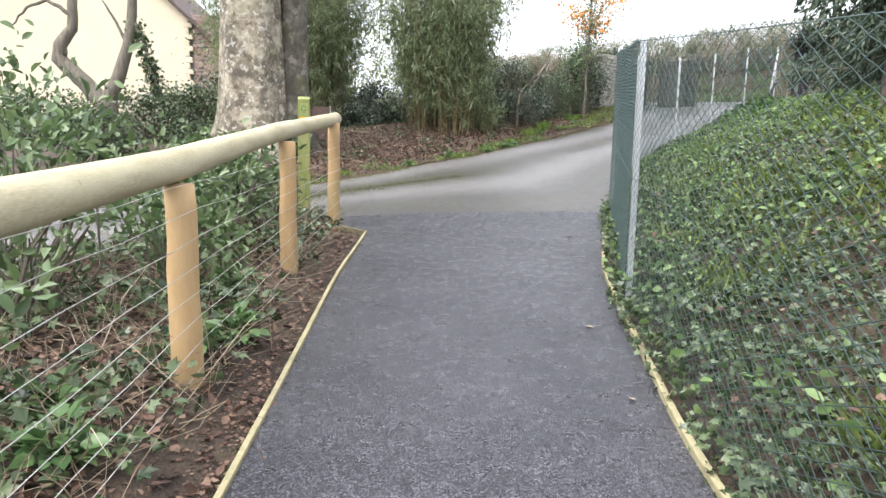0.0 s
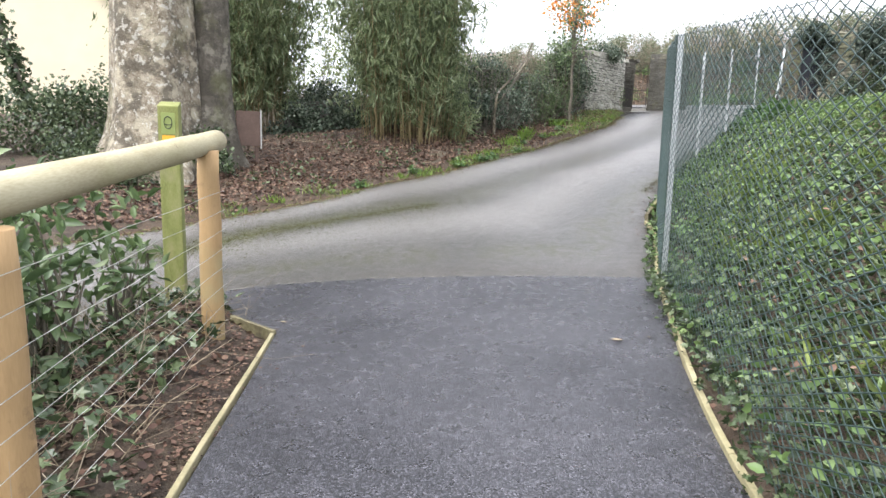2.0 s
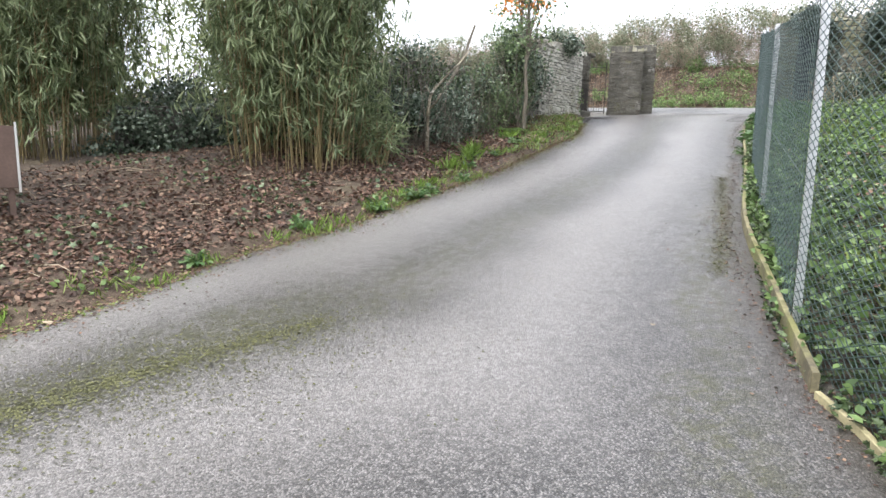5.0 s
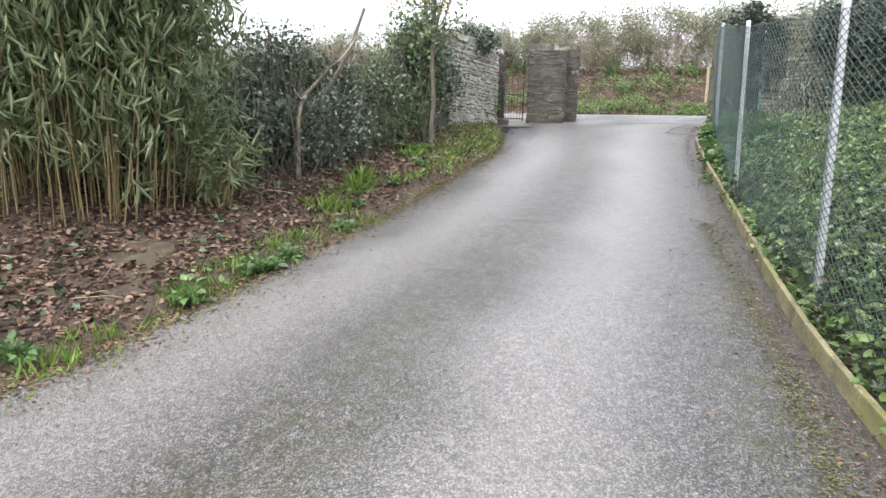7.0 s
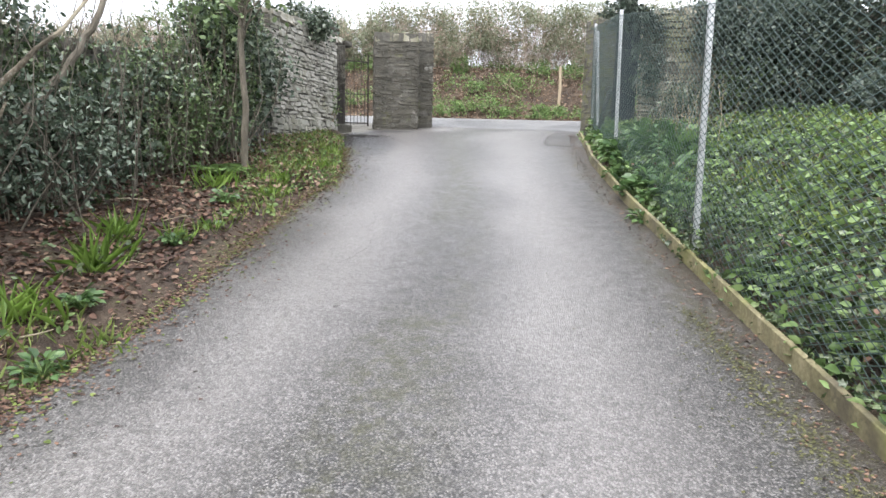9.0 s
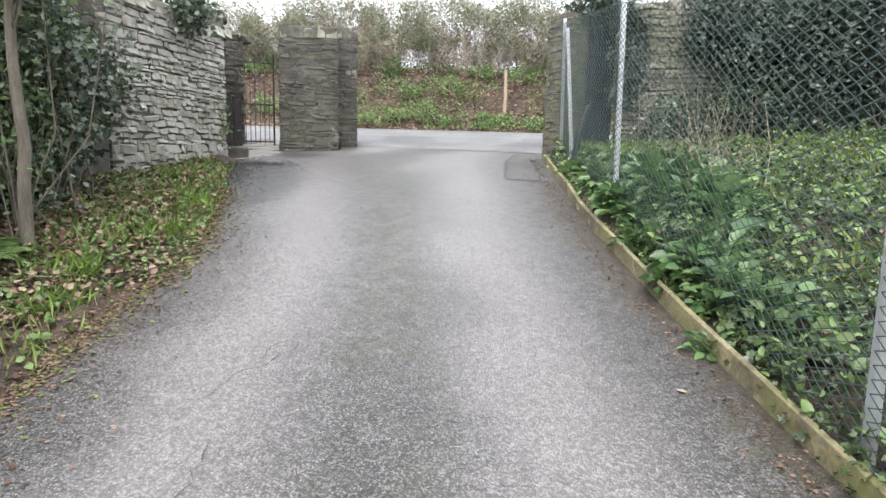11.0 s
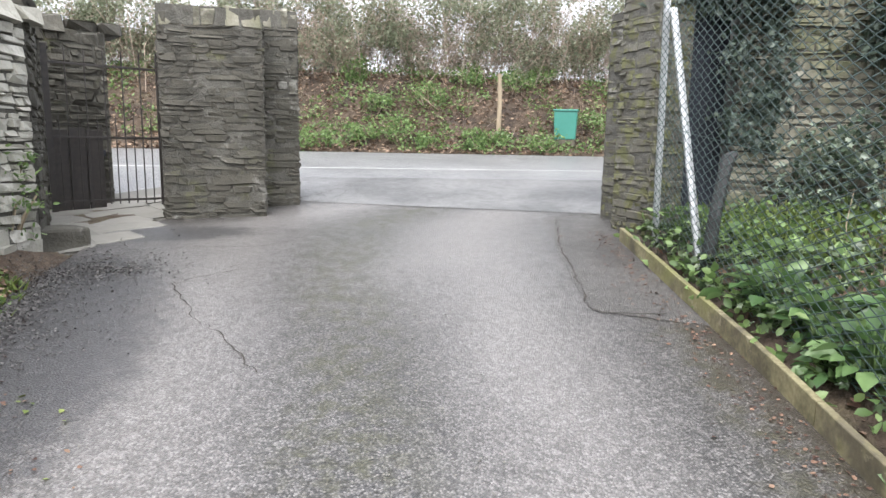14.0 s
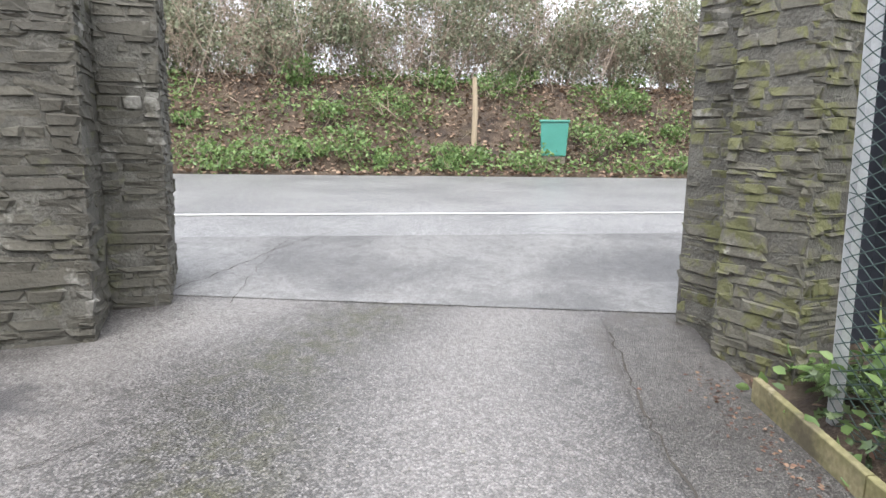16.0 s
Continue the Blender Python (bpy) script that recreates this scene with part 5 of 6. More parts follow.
# shrubs between the fence and the drive
for k, (x, y, w, h, n) in enumerate([(-2.1, 2.3, 1.2, 1.0, 520), (-2.4, 3.9, 1.3, 1.55, 680), (-3.2, 5.0, 1.5, 1.7, 900), (-2.0, 5.6, .9, .8, 260), (-3.6, 3.4, 1.4, 1.6, 760), (-1.7, 6.9, .6, 1.05, 160), (-2.3, 7.4, .6, .95, 100), (-1.75, 5.2, .8, .95, 420), (-1.85, 6.2, .8, 1.05, 420), (-2.6, 6.4, 1.0, 1.1, 420), (-1.6, 4.3, .7, .7, 300), (-1.9, 7.2, .7, 1.15, 440), (-2.15, 6.7, .7, 1.15, 440), (-1.6, 7.7, .5, .9, 240)]):
    shrub("laurel_shrub", "glossy dark green laurel shrub behind the timber fence", "shrub", (x, y), (w, w, h), int(n * .75) + 40, .10, LEAF_SHAPE * np.array([.95, 1, 1.6]), M_LAUREL, 60 + k, 26, "laurels behind the fence", droop=.3, clumps=24, spread_=.14)
# ivy hedge before the house and behind the tree
for k, (x, y, w, h, n) in enumerate([(-5.9, 17.6, 2.2, 1.4, 2600), (-7.8, 18.0, 2.8, 1.35, 2600), (-10.5, 18.5, 3.2, 1.3, 2600), (-13.5, 19, 3.4, 1.4, 2400), (-6.3, 21.5, 2.6, 1.9, 2200), (-8.8, 12.6, 2.2, .9, 1500), (-11, 14, 2.6, 1.0, 1600), (-6.7, 13.6, 1.7, 1.05, 1500)]):
    shrub("ivy_hedge", "low bushy hedge smothered in green ivy", "hedge", (x, y), (w, w * .8, h), int(n * 1.6), .075, IVY_SHAPE, M_IVY, 80 + k, 20, "ivy hedges", clumps=40, spread_=.16)
# the ivy-clad shrubbery along the garden wall
for k, (x, y, w, h, n, mt, sh, lf) in enumerate([
        (2.6, 20.9, 1.6, .95, 2200, 'M_IVYDARK', 'I', .065), (3.5, 20.9, 1.3, 1.0, 1700, 'M_IVYDARK', 'L', .06), (3.8, 21.8, 1.7, 1.15, 2200, 'M_IVYDARK', 'I', .065), (4.7, 22.3, 1.2, 1.4, 1700, 'M_LAUREL', 'L', .06),
        (5.35, 22.9, 1.3, 2.3, 2300, 'M_LAUREL', 'L', .06), (5.75, 23.15, 1.0, 2.2, 2500, 'M_IVYDARK', 'I', .07), (6.1, 23.75, .7, 2.1, 1500, 'M_IVYDARK', 'I', .075), (1.9, 22.6, 1.8, 1.3, 1800, 'M_IVYDARK', 'I', .065), (-1.5, 21.6, 2.2, 1.15, 2200, 'M_IVYDARK', 'I', .065)]):
    m_, s_ = {'M_IVYDARK': M_IVYDARK, 'M_LAUREL': M_LAUREL}[mt], {'I': IVY_SHAPE, 'L': LEAF_SHAPE}[sh]
    shrub("ivy_shrub", "dense dark shrub and ivy against the garden wall", "shrub", (x, y), (w, w * .85, h), int(n * 1.7), lf, s_, m_, 100 + k, 50, "shrubs along the wall", clumps=60, spread_=.13)
shrub("ivy_mound", "ivy spilling over the top of the wall", "ivy", (7.6, 25.35), (1.5, .8, .6), 2600, .065, IVY_SHAPE, M_IVYDARK, 120, 0, base=4.2, clumps=30)
for k, (x, y, w, h, zb) in enumerate([(-2.0, 20.2, 1.3, 1.2, 1.05), (-1.1, 20.35, 1.3, 1.25, 1.1), (-.2, 20.6, 1.3, 1.3, 1.15), (.8, 20.8, 1.3, 1.3, 1.2), (1.8, 21.0, 1.3, 1.4, 1.3)]):
    shrub("ivy_curtain", "dark glossy ivy hanging over the low garden wall", "ivy", (x, y), (w, .55, h), 2300, .07, IVY_SHAPE, M_IVYDARK, 620 + k, 0, "ivy on the low wall", base=zb, clumps=40, spread_=.11, droop=-.5)
for k, (x, y, w, zb) in enumerate([(2.5, 21.5, 1.5, 2.2), (3.0, 22.0, 1.3, 2.9), (3.3, 21.75, 1.4, 2.4), (4.3, 22.5, 1.5, 2.55), (5.4, 23.3, 1.5, 2.7), (6.35, 24.0, .9, 2.9)]):
    shrub("ivy_mound", "ivy heaped along the top of the garden wall", "ivy", (x, y), (w, .9, .95), 2600, .06, IVY_SHAPE, M_IVYDARK if k % 2 else M_IVY, 122 + k, 14, base=zb, clumps=30, spread_=.2)
for k, (x, y, w, h) in enumerate([(-4.9, 14.75, .9, .5), (-3.9, 14.3, .8, .35), (-2.75, 14.95, .7, .5), (-5.4, 15.6, 1.0, .7), (-2.9, 15.2, .5, .9)]):
    shrub("ivy_clump", "low ivy and weeds round the foot of the old tree", "ivy", (x, y), (w, w, h), int(900 * w), .06, IVY_SHAPE, M_IVY, 630 + k, 8, "ivy round the tree", clumps=24, spread_=.16)
# pale growth beyond the bamboo
for k, (x, y, w, h) in enumerate([(-2.5, 27, 4, 4.0), (-7, 29, 4.5, 4.0), (.5, 31, 4, 2.6)]):
    shrub("garden_tree", "sunlit yellow-green garden tree behind the bamboo", "tree", (x, y), (w, w, h), 2600, .13, LEAF_SHAPE, M_FAR, 130 + k, 60, "garden trees", clumps=60, spread_=.13)


def small_tree(name, label, at, h, lean, r, crown, count, leaf, mat, seed):
    x, y = at
    z = tops(x, y)
    rng = np.random.default_rng(seed)
    t = thing(name, label, "tree", (x, y, z))
    bm = bmesh.new()
    limb(bm, [(0, 0, -.2), (lean * .3, 0, h * .35), (lean * .6, .05, h * .7), (lean, 0, h)], r, r * .35, 8, .02, seed)
    part("trunk", bm, M_BARKDARK, t, smooth=True)
    n = 46
    c = np.stack([rng.normal(lean, crown * .42, n), rng.normal(0, crown * .42, n), rng.uniform(h * .62, h * 1.3, n)], 1)
    st = np.stack([np.full(n, lean * .8), np.zeros(n), np.minimum(rng.uniform(h * .5, h, n), c[:, 2] - .1)], 1)
    v, f = strands(st, c, r * .25, .05, rng)
    tagged(arrays("branchwood", v, f, M_BARKDARK, t), kind="stuff")
    i = rng.integers(0, n, count)
    p = c[i] + rng.normal(0, .2, (count, 3))
    leaves("crown", p, some_dirs(rng, count, -.3), some_dirs(rng, count, .4), rng.uniform(.6, 1.2, count) * leaf, LEAF_SHAPE * np.array([1.4, 1, 1]), mat, t)


small_tree("autumn_tree", "slender young tree with orange autumn leaves", (6.35, 24.4), 4.3, -.1, .06, 1.2, 1300, .13, M_ORANGE, 140)
small_tree("young_tree", "slender young evergreen tree beside the wall", (5.7, 22.2), 3.0, .0, .05, .7, 1100, .08, M_LAUREL, 141)
# a leaning dead limb and bare stems in the shrubbery
bm = bmesh.new()
limb(bm, [(3.0, 20.7, 1.5), (3.23, 20.84, 2.47), (3.48, 20.96, 2.72), (3.73, 21.22, 3.04), (4.02, 21.36, 3.48), (4.3, 21.5, 4.2)], .05, .025, 8, .02, 9)
tagged(link("fallen_limb", bm, M_BARKDARK), "bare grey limb leaning through the shrubs", "branch")
rng = np.random.default_rng(145)
k = 400
t = rng.random(k) * .86
sx, sy = 2.2 + 4.3 * t + rng.normal(0, .3, k), 20.2 + 3.6 * t + rng.normal(0, .3, k)
st = np.stack([sx, sy, ground_height(sx, sy) - .05], 1)
en = st + np.stack([rng.normal(-.05, .28, k), rng.normal(.05, .28, k), rng.uniform(.4, 2.1, k)], 1)
v, f = strands(st, en, rng.uniform(.004, .013, k), .08, rng)
tagged(arrays("bare_stems", v, f, M_BARKDARK), "bare grey-brown stems among the wall shrubs", "stems", kind="stuff")


def conifer(at, h, w, seed, base=None):
    rng = np.random.default_rng(seed)
    x, y = at
    z = tops(x, y) if base is None else base
    t = thing("evergreen_tree", "dark drooping evergreen tree behind the fence", "tree", (x, y, z), group="evergreens")
    bm = bmesh.new()
    limb(bm, [(0, 0, -.3), (.05, 0, h * .5), (0, 0, h)], .16, .03, 8, .03, seed)
    part("trunk", bm, M_BARKDARK, t)
    n = 150
    a, hz = rng.uniform(0, 2 * math.pi, n), rng.uniform(.12, .98, n) * h
    L = w * (1.05 - hz / h * .75) * rng.uniform(.6, 1.1, n)
    st = np.stack([np.zeros(n), np.zeros(n), hz], 1)
    en = np.stack([np.cos(a) * L, np.sin(a) * L, hz - .22 * L], 1)
    v, f = strands(st, en, .018, .04, rng)
    tagged(arrays("boughwood", v, f, M_BARKDARK, t), kind="stuff")
    per = 170
    k = rng.random((n, per)) ** .6
    p = st[:, None] + (en - st)[:, None] * k[..., None] + rng.normal(0, .1, (n, per, 3))
    p = p.reshape(-1, 3)
    m = len(p)
    way = np.repeat(en - st, per, 0) * .5 + some_dirs(rng, m) * .7
    way[:, 2] -= .9
    leaves("sprays", p, way, some_dirs(rng, m), rng.uniform(.06, .13, m), LEAF_SHAPE * np.array([.8, 1, 1]), M_CONIFER, t)


for k, (x, y, h, w) in enumerate([(6.6, 8.9, 5.5, 1.5), (17.6, 22.6, 7, 2.4), (17.2, 18.6, 6.5, 2.4), (15.6, 16.2, 6, 2.2), (18.5, 15.5, 7, 2.6), (14.5, 12.0, 6.5, 2.4), (12.0, 9.0, 6, 2.2), (19.5, 11, 8, 2.8), (9.4, 11.6, 5.5, 1.7)]):
    conifer((x, y), h, w, 150 + k)
for k, (x, y, w, h) in enumerate([(15.5, 20.6, 1.1, 3.1), (16.0, 19.8, 1.6, 3.3), (16.6, 18.9, 2.0, 3.4), (17.7, 17.3, 2.2, 3.4), (18.9, 15.6, 2.4, 3.4), (14.6, 18.4, 1.6, 1.0), (13.4, 16.6, 1.6, .9), (12.5, 14.2, 2.0, 1.0)]):
    shrub("ivy_shrub", "dark ivy hanging over the boundary wall", "shrub", (x, y), (w, w, h), 5200, .065, IVY_SHAPE, M_SHADEIVY, 170 + k, 30, "ivy on the boundary wall", clumps=50, spread_=.15)


shrub("ivy_mound", "dark ivy hanging from the top of the boundary wall", "ivy", (15.1, 21.75), (1.3, 1.5, 1.5), 5200, .065, IVY_SHAPE, M_SHADEIVY, 180, 0, base=4.1, clumps=40)
shrub("ivy_mound", "dark ivy hanging from the top of the boundary wall", "ivy", (15.3, 21.2), (1.2, 1.4, 2.6), 6000, .065, IVY_SHAPE, M_SHADEIVY, 181, 0, base=2.7, clumps=50)


shrub("ivy_shrub", "young ivy climbing the foot of the boundary wall", "ivy", (14.35, 22.2), (.8, .8, 1.0), 1500, .06, IVY_SHAPE, M_IVYDARK, 182, 12, clumps=24)
shrub("ivy_shrub", "dry scrubby growth against the boundary wall", "ivy", (14.9, 21.3), (1.0, 1.0, 1.5), 1800, .06, IVY_SHAPE, M_IVY, 183, 30, clumps=30)


for k, (x, y, w, hz, zb) in enumerate([(14.65, 21.8, .8, .8, 4.35), (15.2, 21.1, 1.1, 1.3, 3.9), (15.8, 20.3, 1.2, 1.6, 3.6), (13.75, 23.3, .8, .7, 4.75)]):
    shrub("ivy_mound", "dark ivy hanging over the boundary wall", "ivy", (x, y), (w, w * .7, hz), 1700, .075, IVY_SHAPE, M_SHADEIVY, 190 + k, 0, base=zb, clumps=26, spread_=.14)
shrub("ivy_curtain", "dark ivy hanging at the end of the boundary wall", "ivy", (13.95, 22.85), (.55, .55, 1.7), 1500, .065, IVY_SHAPE, M_SHADEIVY, 196, 0, base=3.5, clumps=30, spread_=.14, droop=-.5)
sb = shrub("wall_seedling", "small sprawling shrub with pale twigs beside the stone block", "shrub", (8.5, 25.95), (.5, .4, .7), 260, .05, LEAF_SHAPE, M_WEED, 195, 26, clumps=16, spread_=.12, twig=M_STRAW)


# crooked sapling before the shrubbery
st = thing("crooked_sapling", "crooked grey sapling leaning through the ivy", "sapling", (3.08, 20.05, tops(3.08, 20.05)))
for nm, line, r0, r1 in (("trunk", [(0, 0, -.1)] + [(0.0, 0.0, 0.69), (0.02, 0.02, 0.86), (0.05, 0.09, 1.01), (0.13, 0.07, 1.16), (0.3, 0.06, 1.34), (0.41, 0.02, 1.47), (0.59, 0.06, 1.63), (0.81, 0.1, 1.93)], .034, .012),
                         ("branch", [(0.03, 0.0, 0.79), (0.13, -0.15, 0.92), (0.19, -0.22, 1.06)], .018, .008),
                         ("branch", [(0.06, 0.04, 1.06), (-0.04, 0.07, 1.2)], .014, .005)):
    bm = bmesh.new()
    tube(bm, line, [r0 + (r1 - r0) * i / (len(line) - 1) for i in range(len(line))], 8)
    part(nm, bm, M_BARK, st, smooth=True)
# ---- ground cover ----
def scatter(name, label, category, n, area, mask, size, shape, mat, seed, lift=.02, way_up=0.0, face_up=1.2, hump=0.0):
    """A carpet of leaves over the ground where the mask holds."""
    rng = np.random.default_rng(seed)
    x = rng.uniform(area[0], area[1], n)
    y = rng.uniform(area[2], area[3], n)
    keep = mask(x, y, rng)
    x, y = x[keep], y[keep]
    z = ground_height(x, y)
    m = len(x)
    hm = np.abs(np.array([noise.noise((a * .9, b * .9, seed)) for a, b in zip(x, y)])) * hump
    z = z + lift + hm * rng.random(m) + rng.random(m) * lift
    way = some_dirs(rng, m)
    way[:, 2] = way[:, 2] * .35 + way_up
    ob = leaves(name, np.stack([x, y, z], 1), way, some_dirs(rng, m, face_up), rng.uniform(.6, 1.3, m) * size, shape, mat)
    return tagged(ob, label, category, kind="stuff")


def on_bank(x, y, rng):
    d = away(FENCE, x, y)
    out = inside(GARDEN_R, x, y) | (d < .12)
    patch = np.array([noise.noise((a * .55, b * .55, 9)) for a, b in zip(x, y)])
    return out & (rng.random(len(x)) < np.clip(1.3 - d / 7, .12, 1) * np.clip(.85 + patch, .35, 1))


scatter("ivy_ground_cover", "glossy ivy carpeting the bank", "ivy", 230000, (.5, 17, -4, 24), lambda x, y, r: on_bank(x, y, r) & (r.random(len(x)) < np.clip(1.5 - away(FENCE, x, y) / 3.0, .2, 1)), .055, IVY_SHAPE, M_IVY, 201, .06, .2, .55, .45)
scatter("bank_weeds", "bright green weeds and nettles over the ivy bank", "weeds", 120000, (.5, 17, -4, 24), lambda x, y, r: on_bank(x, y, r) & (away(FENCE, x, y) < 7) & (r.random(len(x)) < np.interp(y, [4, 12], [.25, 1])), .075, LEAF_SHAPE * np.array([1.3, 1, 1]), M_WEED, 202, .10, .35, .8, .35)


def unpaved(x, y):
    return ~(inside(PAVED[0], x, y) | inside(PAVED[1], x, y) | inside(JOINT, x, y) | inside(APRON, x, y)) & ((ROAD_N[0] * x + ROAD_N[1] * y) < 28.2)


def verge_left(depth):
    def mask(x, y, rng):
        return unpaved(x, y) & inside(DRIVE_L[:-2] + [(8, 27.5), (-30, 60), (-60, 10)], x, y) & (away(DRIVE_L[:-2], x, y) < depth * (.4 + .9 * rng.random(len(x))))
    return mask


scatter("leaf_litter", "brown and reddish fallen leaves on the verge", "leaf litter", 150000, (-5, 9.5, 12, 27), lambda x, y, r: verge_left(4.2)(x, y, r) & (np.array([noise.noise((a * 1.1, b * 1.1, 6)) + .6 * noise.noise((a * 3.1, b * 3.1, 8)) for a, b in zip(x, y)]) > -.7) & (away(DRIVE_L[:-2], x, y) > .12 + .3 * r.random(len(x))), .052, LITTER_SHAPE, M_LITTER, 203, .012, .0, 1.6)


def in_bed(x, y, rng):
    return unpaved(x, y) & (~inside(GARDEN_R, x, y)) & (x < -.7) & (x > -5) & (y < 9.2) & (~verge_left(50)(x, y, rng)) & (rng.random(len(x)) < np.clip(.12 + (-.75 - x) * 1.5, 0, 1))


scatter("bed_litter", "dead leaves and stems on the planting bed", "leaf litter", 42000, (-5, -.7, -2, 9.2), in_bed, .045, LITTER_SHAPE, M_LITTER, 204, .012, 0, 1.5)
scatter("bed_ivy", "ivy and brambles over the planting bed", "ivy", 13000, (-5, -.9, -2, 9.2), lambda x, y, r: in_bed(x, y, r) & (np.array([noise.noise((a * 1.1, b * 1.1, 4)) for a, b in zip(x, y)]) > -.2), .07, IVY_SHAPE, M_IVY, 205, .06, .2, 1.0, .3)


def grassy(x, y, rng):
    d = away(DRIVE_L[:-2], x, y)
    patch = np.array([noise.noise((a * .8, b * .8, 17)) for a, b in zip(x, y)])
    lush = inside([(5.5, 21.6), (7.2, 22.3), (8.8, 25.2), (8.6, 26), (6.5, 24.2)], x, y)
    return verge_left(1.0)(x, y, rng) & ((patch > .3) & (d < .5) & (rng.random(len(x)) < .7) | lush & (rng.random(len(x)) < .85))


scatter("verge_grass", "tufts of grass and weeds along the drive", "grass", 70000, (-5, 9.5, 12, 27), grassy, .13, BLADE_SHAPE * np.array([.9, 1, 1]), M_GRASS, 206, .0, 1.1, .2)
scatter("verge_weeds", "low green weeds along the verge", "weeds", 26000, (-5, 9.5, 12, 27), grassy, .06, LEAF_SHAPE * np.array([1.5, 1, 1]), M_WEED, 207, .03, .3, .9)


scatter("verge_clover", "pale low weeds and clover on the grassy verge", "weeds", 28000, (4.5, 9.5, 20, 27), lambda x, y, r: verge_left(2.2)(x, y, r) & inside([(5.2, 21.0), (7.0, 21.8), (8.8, 25.2), (8.6, 26), (6.3, 24.2)], x, y), .04, LEAF_SHAPE * np.array([1.6, 1, 1]), M_WEED, 211, .02, .25, 1.0)
scatter("verge_leaves", "pale dry leaves among the verge weeds", "leaf litter", 9000, (4.5, 9.5, 20, 27), lambda x, y, r: verge_left(2.2)(x, y, r) & inside([(5.2, 21.0), (7.0, 21.8), (8.8, 25.2), (8.6, 26), (6.3, 24.2)], x, y), .05, LITTER_SHAPE, M_DRYLEAF, 212, .03, .1, 1.2)


def kerb_strip(x, y, rng):
    return unpaved(x, y) & (~inside(GARDEN_R, x, y)) & (away(FENCE[3:], x, y) < .75) & (away(DRIVE_R[7:-1], x, y) < 1.0) & (ROAD_N[0] * x + ROAD_N[1] * y < 26.6)


scatter("kerb_weeds", "ferny weeds between the kerb board and the fence", "weeds", 26000, (2.5, 13.2, 8.5, 23.6), kerb_strip, .075, LEAF_SHAPE * np.array([1.3, 1, 1]), M_WEED, 208, .05, .4, .7, .2)
scatter("kerb_litter", "fallen leaves in the strip behind the edging", "leaf litter", 16000, (.9, 13.2, -3, 23.6), lambda x, y, r: unpaved(x, y) & (away(FENCE, x, y) < .6), .06, LITTER_SHAPE, M_LITTER, 209, .015, 0, 1.5)


def leafy_plant(at, size, seed):
    rng = np.random.default_rng(seed)
    x, y = at
    p = thing("leafy_plant", "broad-leaved green plant flopping over the kerb board", "plant", (x, y, tops(x, y)), group="kerbside plants")
    n = 64
    a = rng.uniform(0, 2 * math.pi, n)
    e = rng.uniform(.2, 1.3, n)
    way = np.stack([np.cos(a) * np.cos(e), np.sin(a) * np.cos(e), np.sin(e) * .8], 1)
    st = way * rng.uniform(.1, .45, n)[:, None] * size * 1.6
    st[:, 2] = np.abs(st[:, 2]) + .03
    down = way.copy()
    down[:, 2] -= .45
    leaves("foliage", st, down, some_dirs(rng, n, 1.4), rng.uniform(.4, 1.1, n) * size * .4, LEAF_SHAPE * np.array([1.4, 1, 1.3]), M_PLANT, p)
    v, f = strands(np.zeros((n, 3)), st, .005, .05, rng, .7)
    tagged(arrays("stalkwork", v, f, M_WEED, p), kind="stuff")
    return p


rr = random.Random(77)
for k in range(30):
    t = rr.random() ** .8 * .74
    x, y = 8.6 + 4.1 * t + rr.uniform(-.05, .3), 18.25 + 4.75 * t + rr.uniform(-.3, .05)
    leafy_plant((x - .1, y + .1), rr.uniform(.22, .42), 300 + k)


for k in range(30):
    t = rr.random() * .62
    x, y = 9.3 + 3.3 * t + rr.uniform(.15, .75), 18.95 + 3.6 * t + rr.uniform(-.5, .0)
    leafy_plant((x, y), rr.uniform(.4, .62), 640 + k)


rng = np.random.default_rng(690)
k = 60
t = rng.random(k)
sx, sy = 10.6 + 2.4 * t + rng.normal(0, .25, k), 19.3 + 2.2 * t + rng.normal(0, .25, k)
st = np.stack([sx, sy, ground_height(sx, sy) - .03], 1)
en = st + np.stack([rng.normal(0, .2, k), rng.normal(0, .2, k), rng.uniform(.3, 1.2, k)], 1)
v, f = strands(st, en, rng.uniform(.003, .008, k), .09, rng)
tagged(arrays("dead_stalks", v, f, M_STRAW), "pale dead stalks standing in the weeds behind the fence", "stems", kind="stuff")


# ---- the bank and hedge across the road ----
def on_far_bank(x, y, rng):
    n = ROAD_N[0] * x + ROAD_N[1] * y
    return (n > 35.85) & (n < 39.6)


def far_patch(x, y, rng):
    return on_far_bank(x, y, rng) & (np.array([noise.noise((a * .75, b * .75, 23)) + .35 * noise.noise((a * 2.6, b * 2.6, 29)) for a, b in zip(x, y)]) > -.06)


scatter("bank_litter", "brown dead leaves on the roadside bank", "leaf litter", 170000, (6, 38, 14, 46), on_far_bank, .085, LITTER_SHAPE, M_DRYLEAF, 220, .02, 0, 1.3)
scatter("bank_greens", "green brambles and weeds on the roadside bank", "weeds", 230000, (6, 38, 14, 46), far_patch, .085, LEAF_SHAPE * np.array([1.2, 1, 1]), M_WEED, 221, .05, .4, .7, .6)


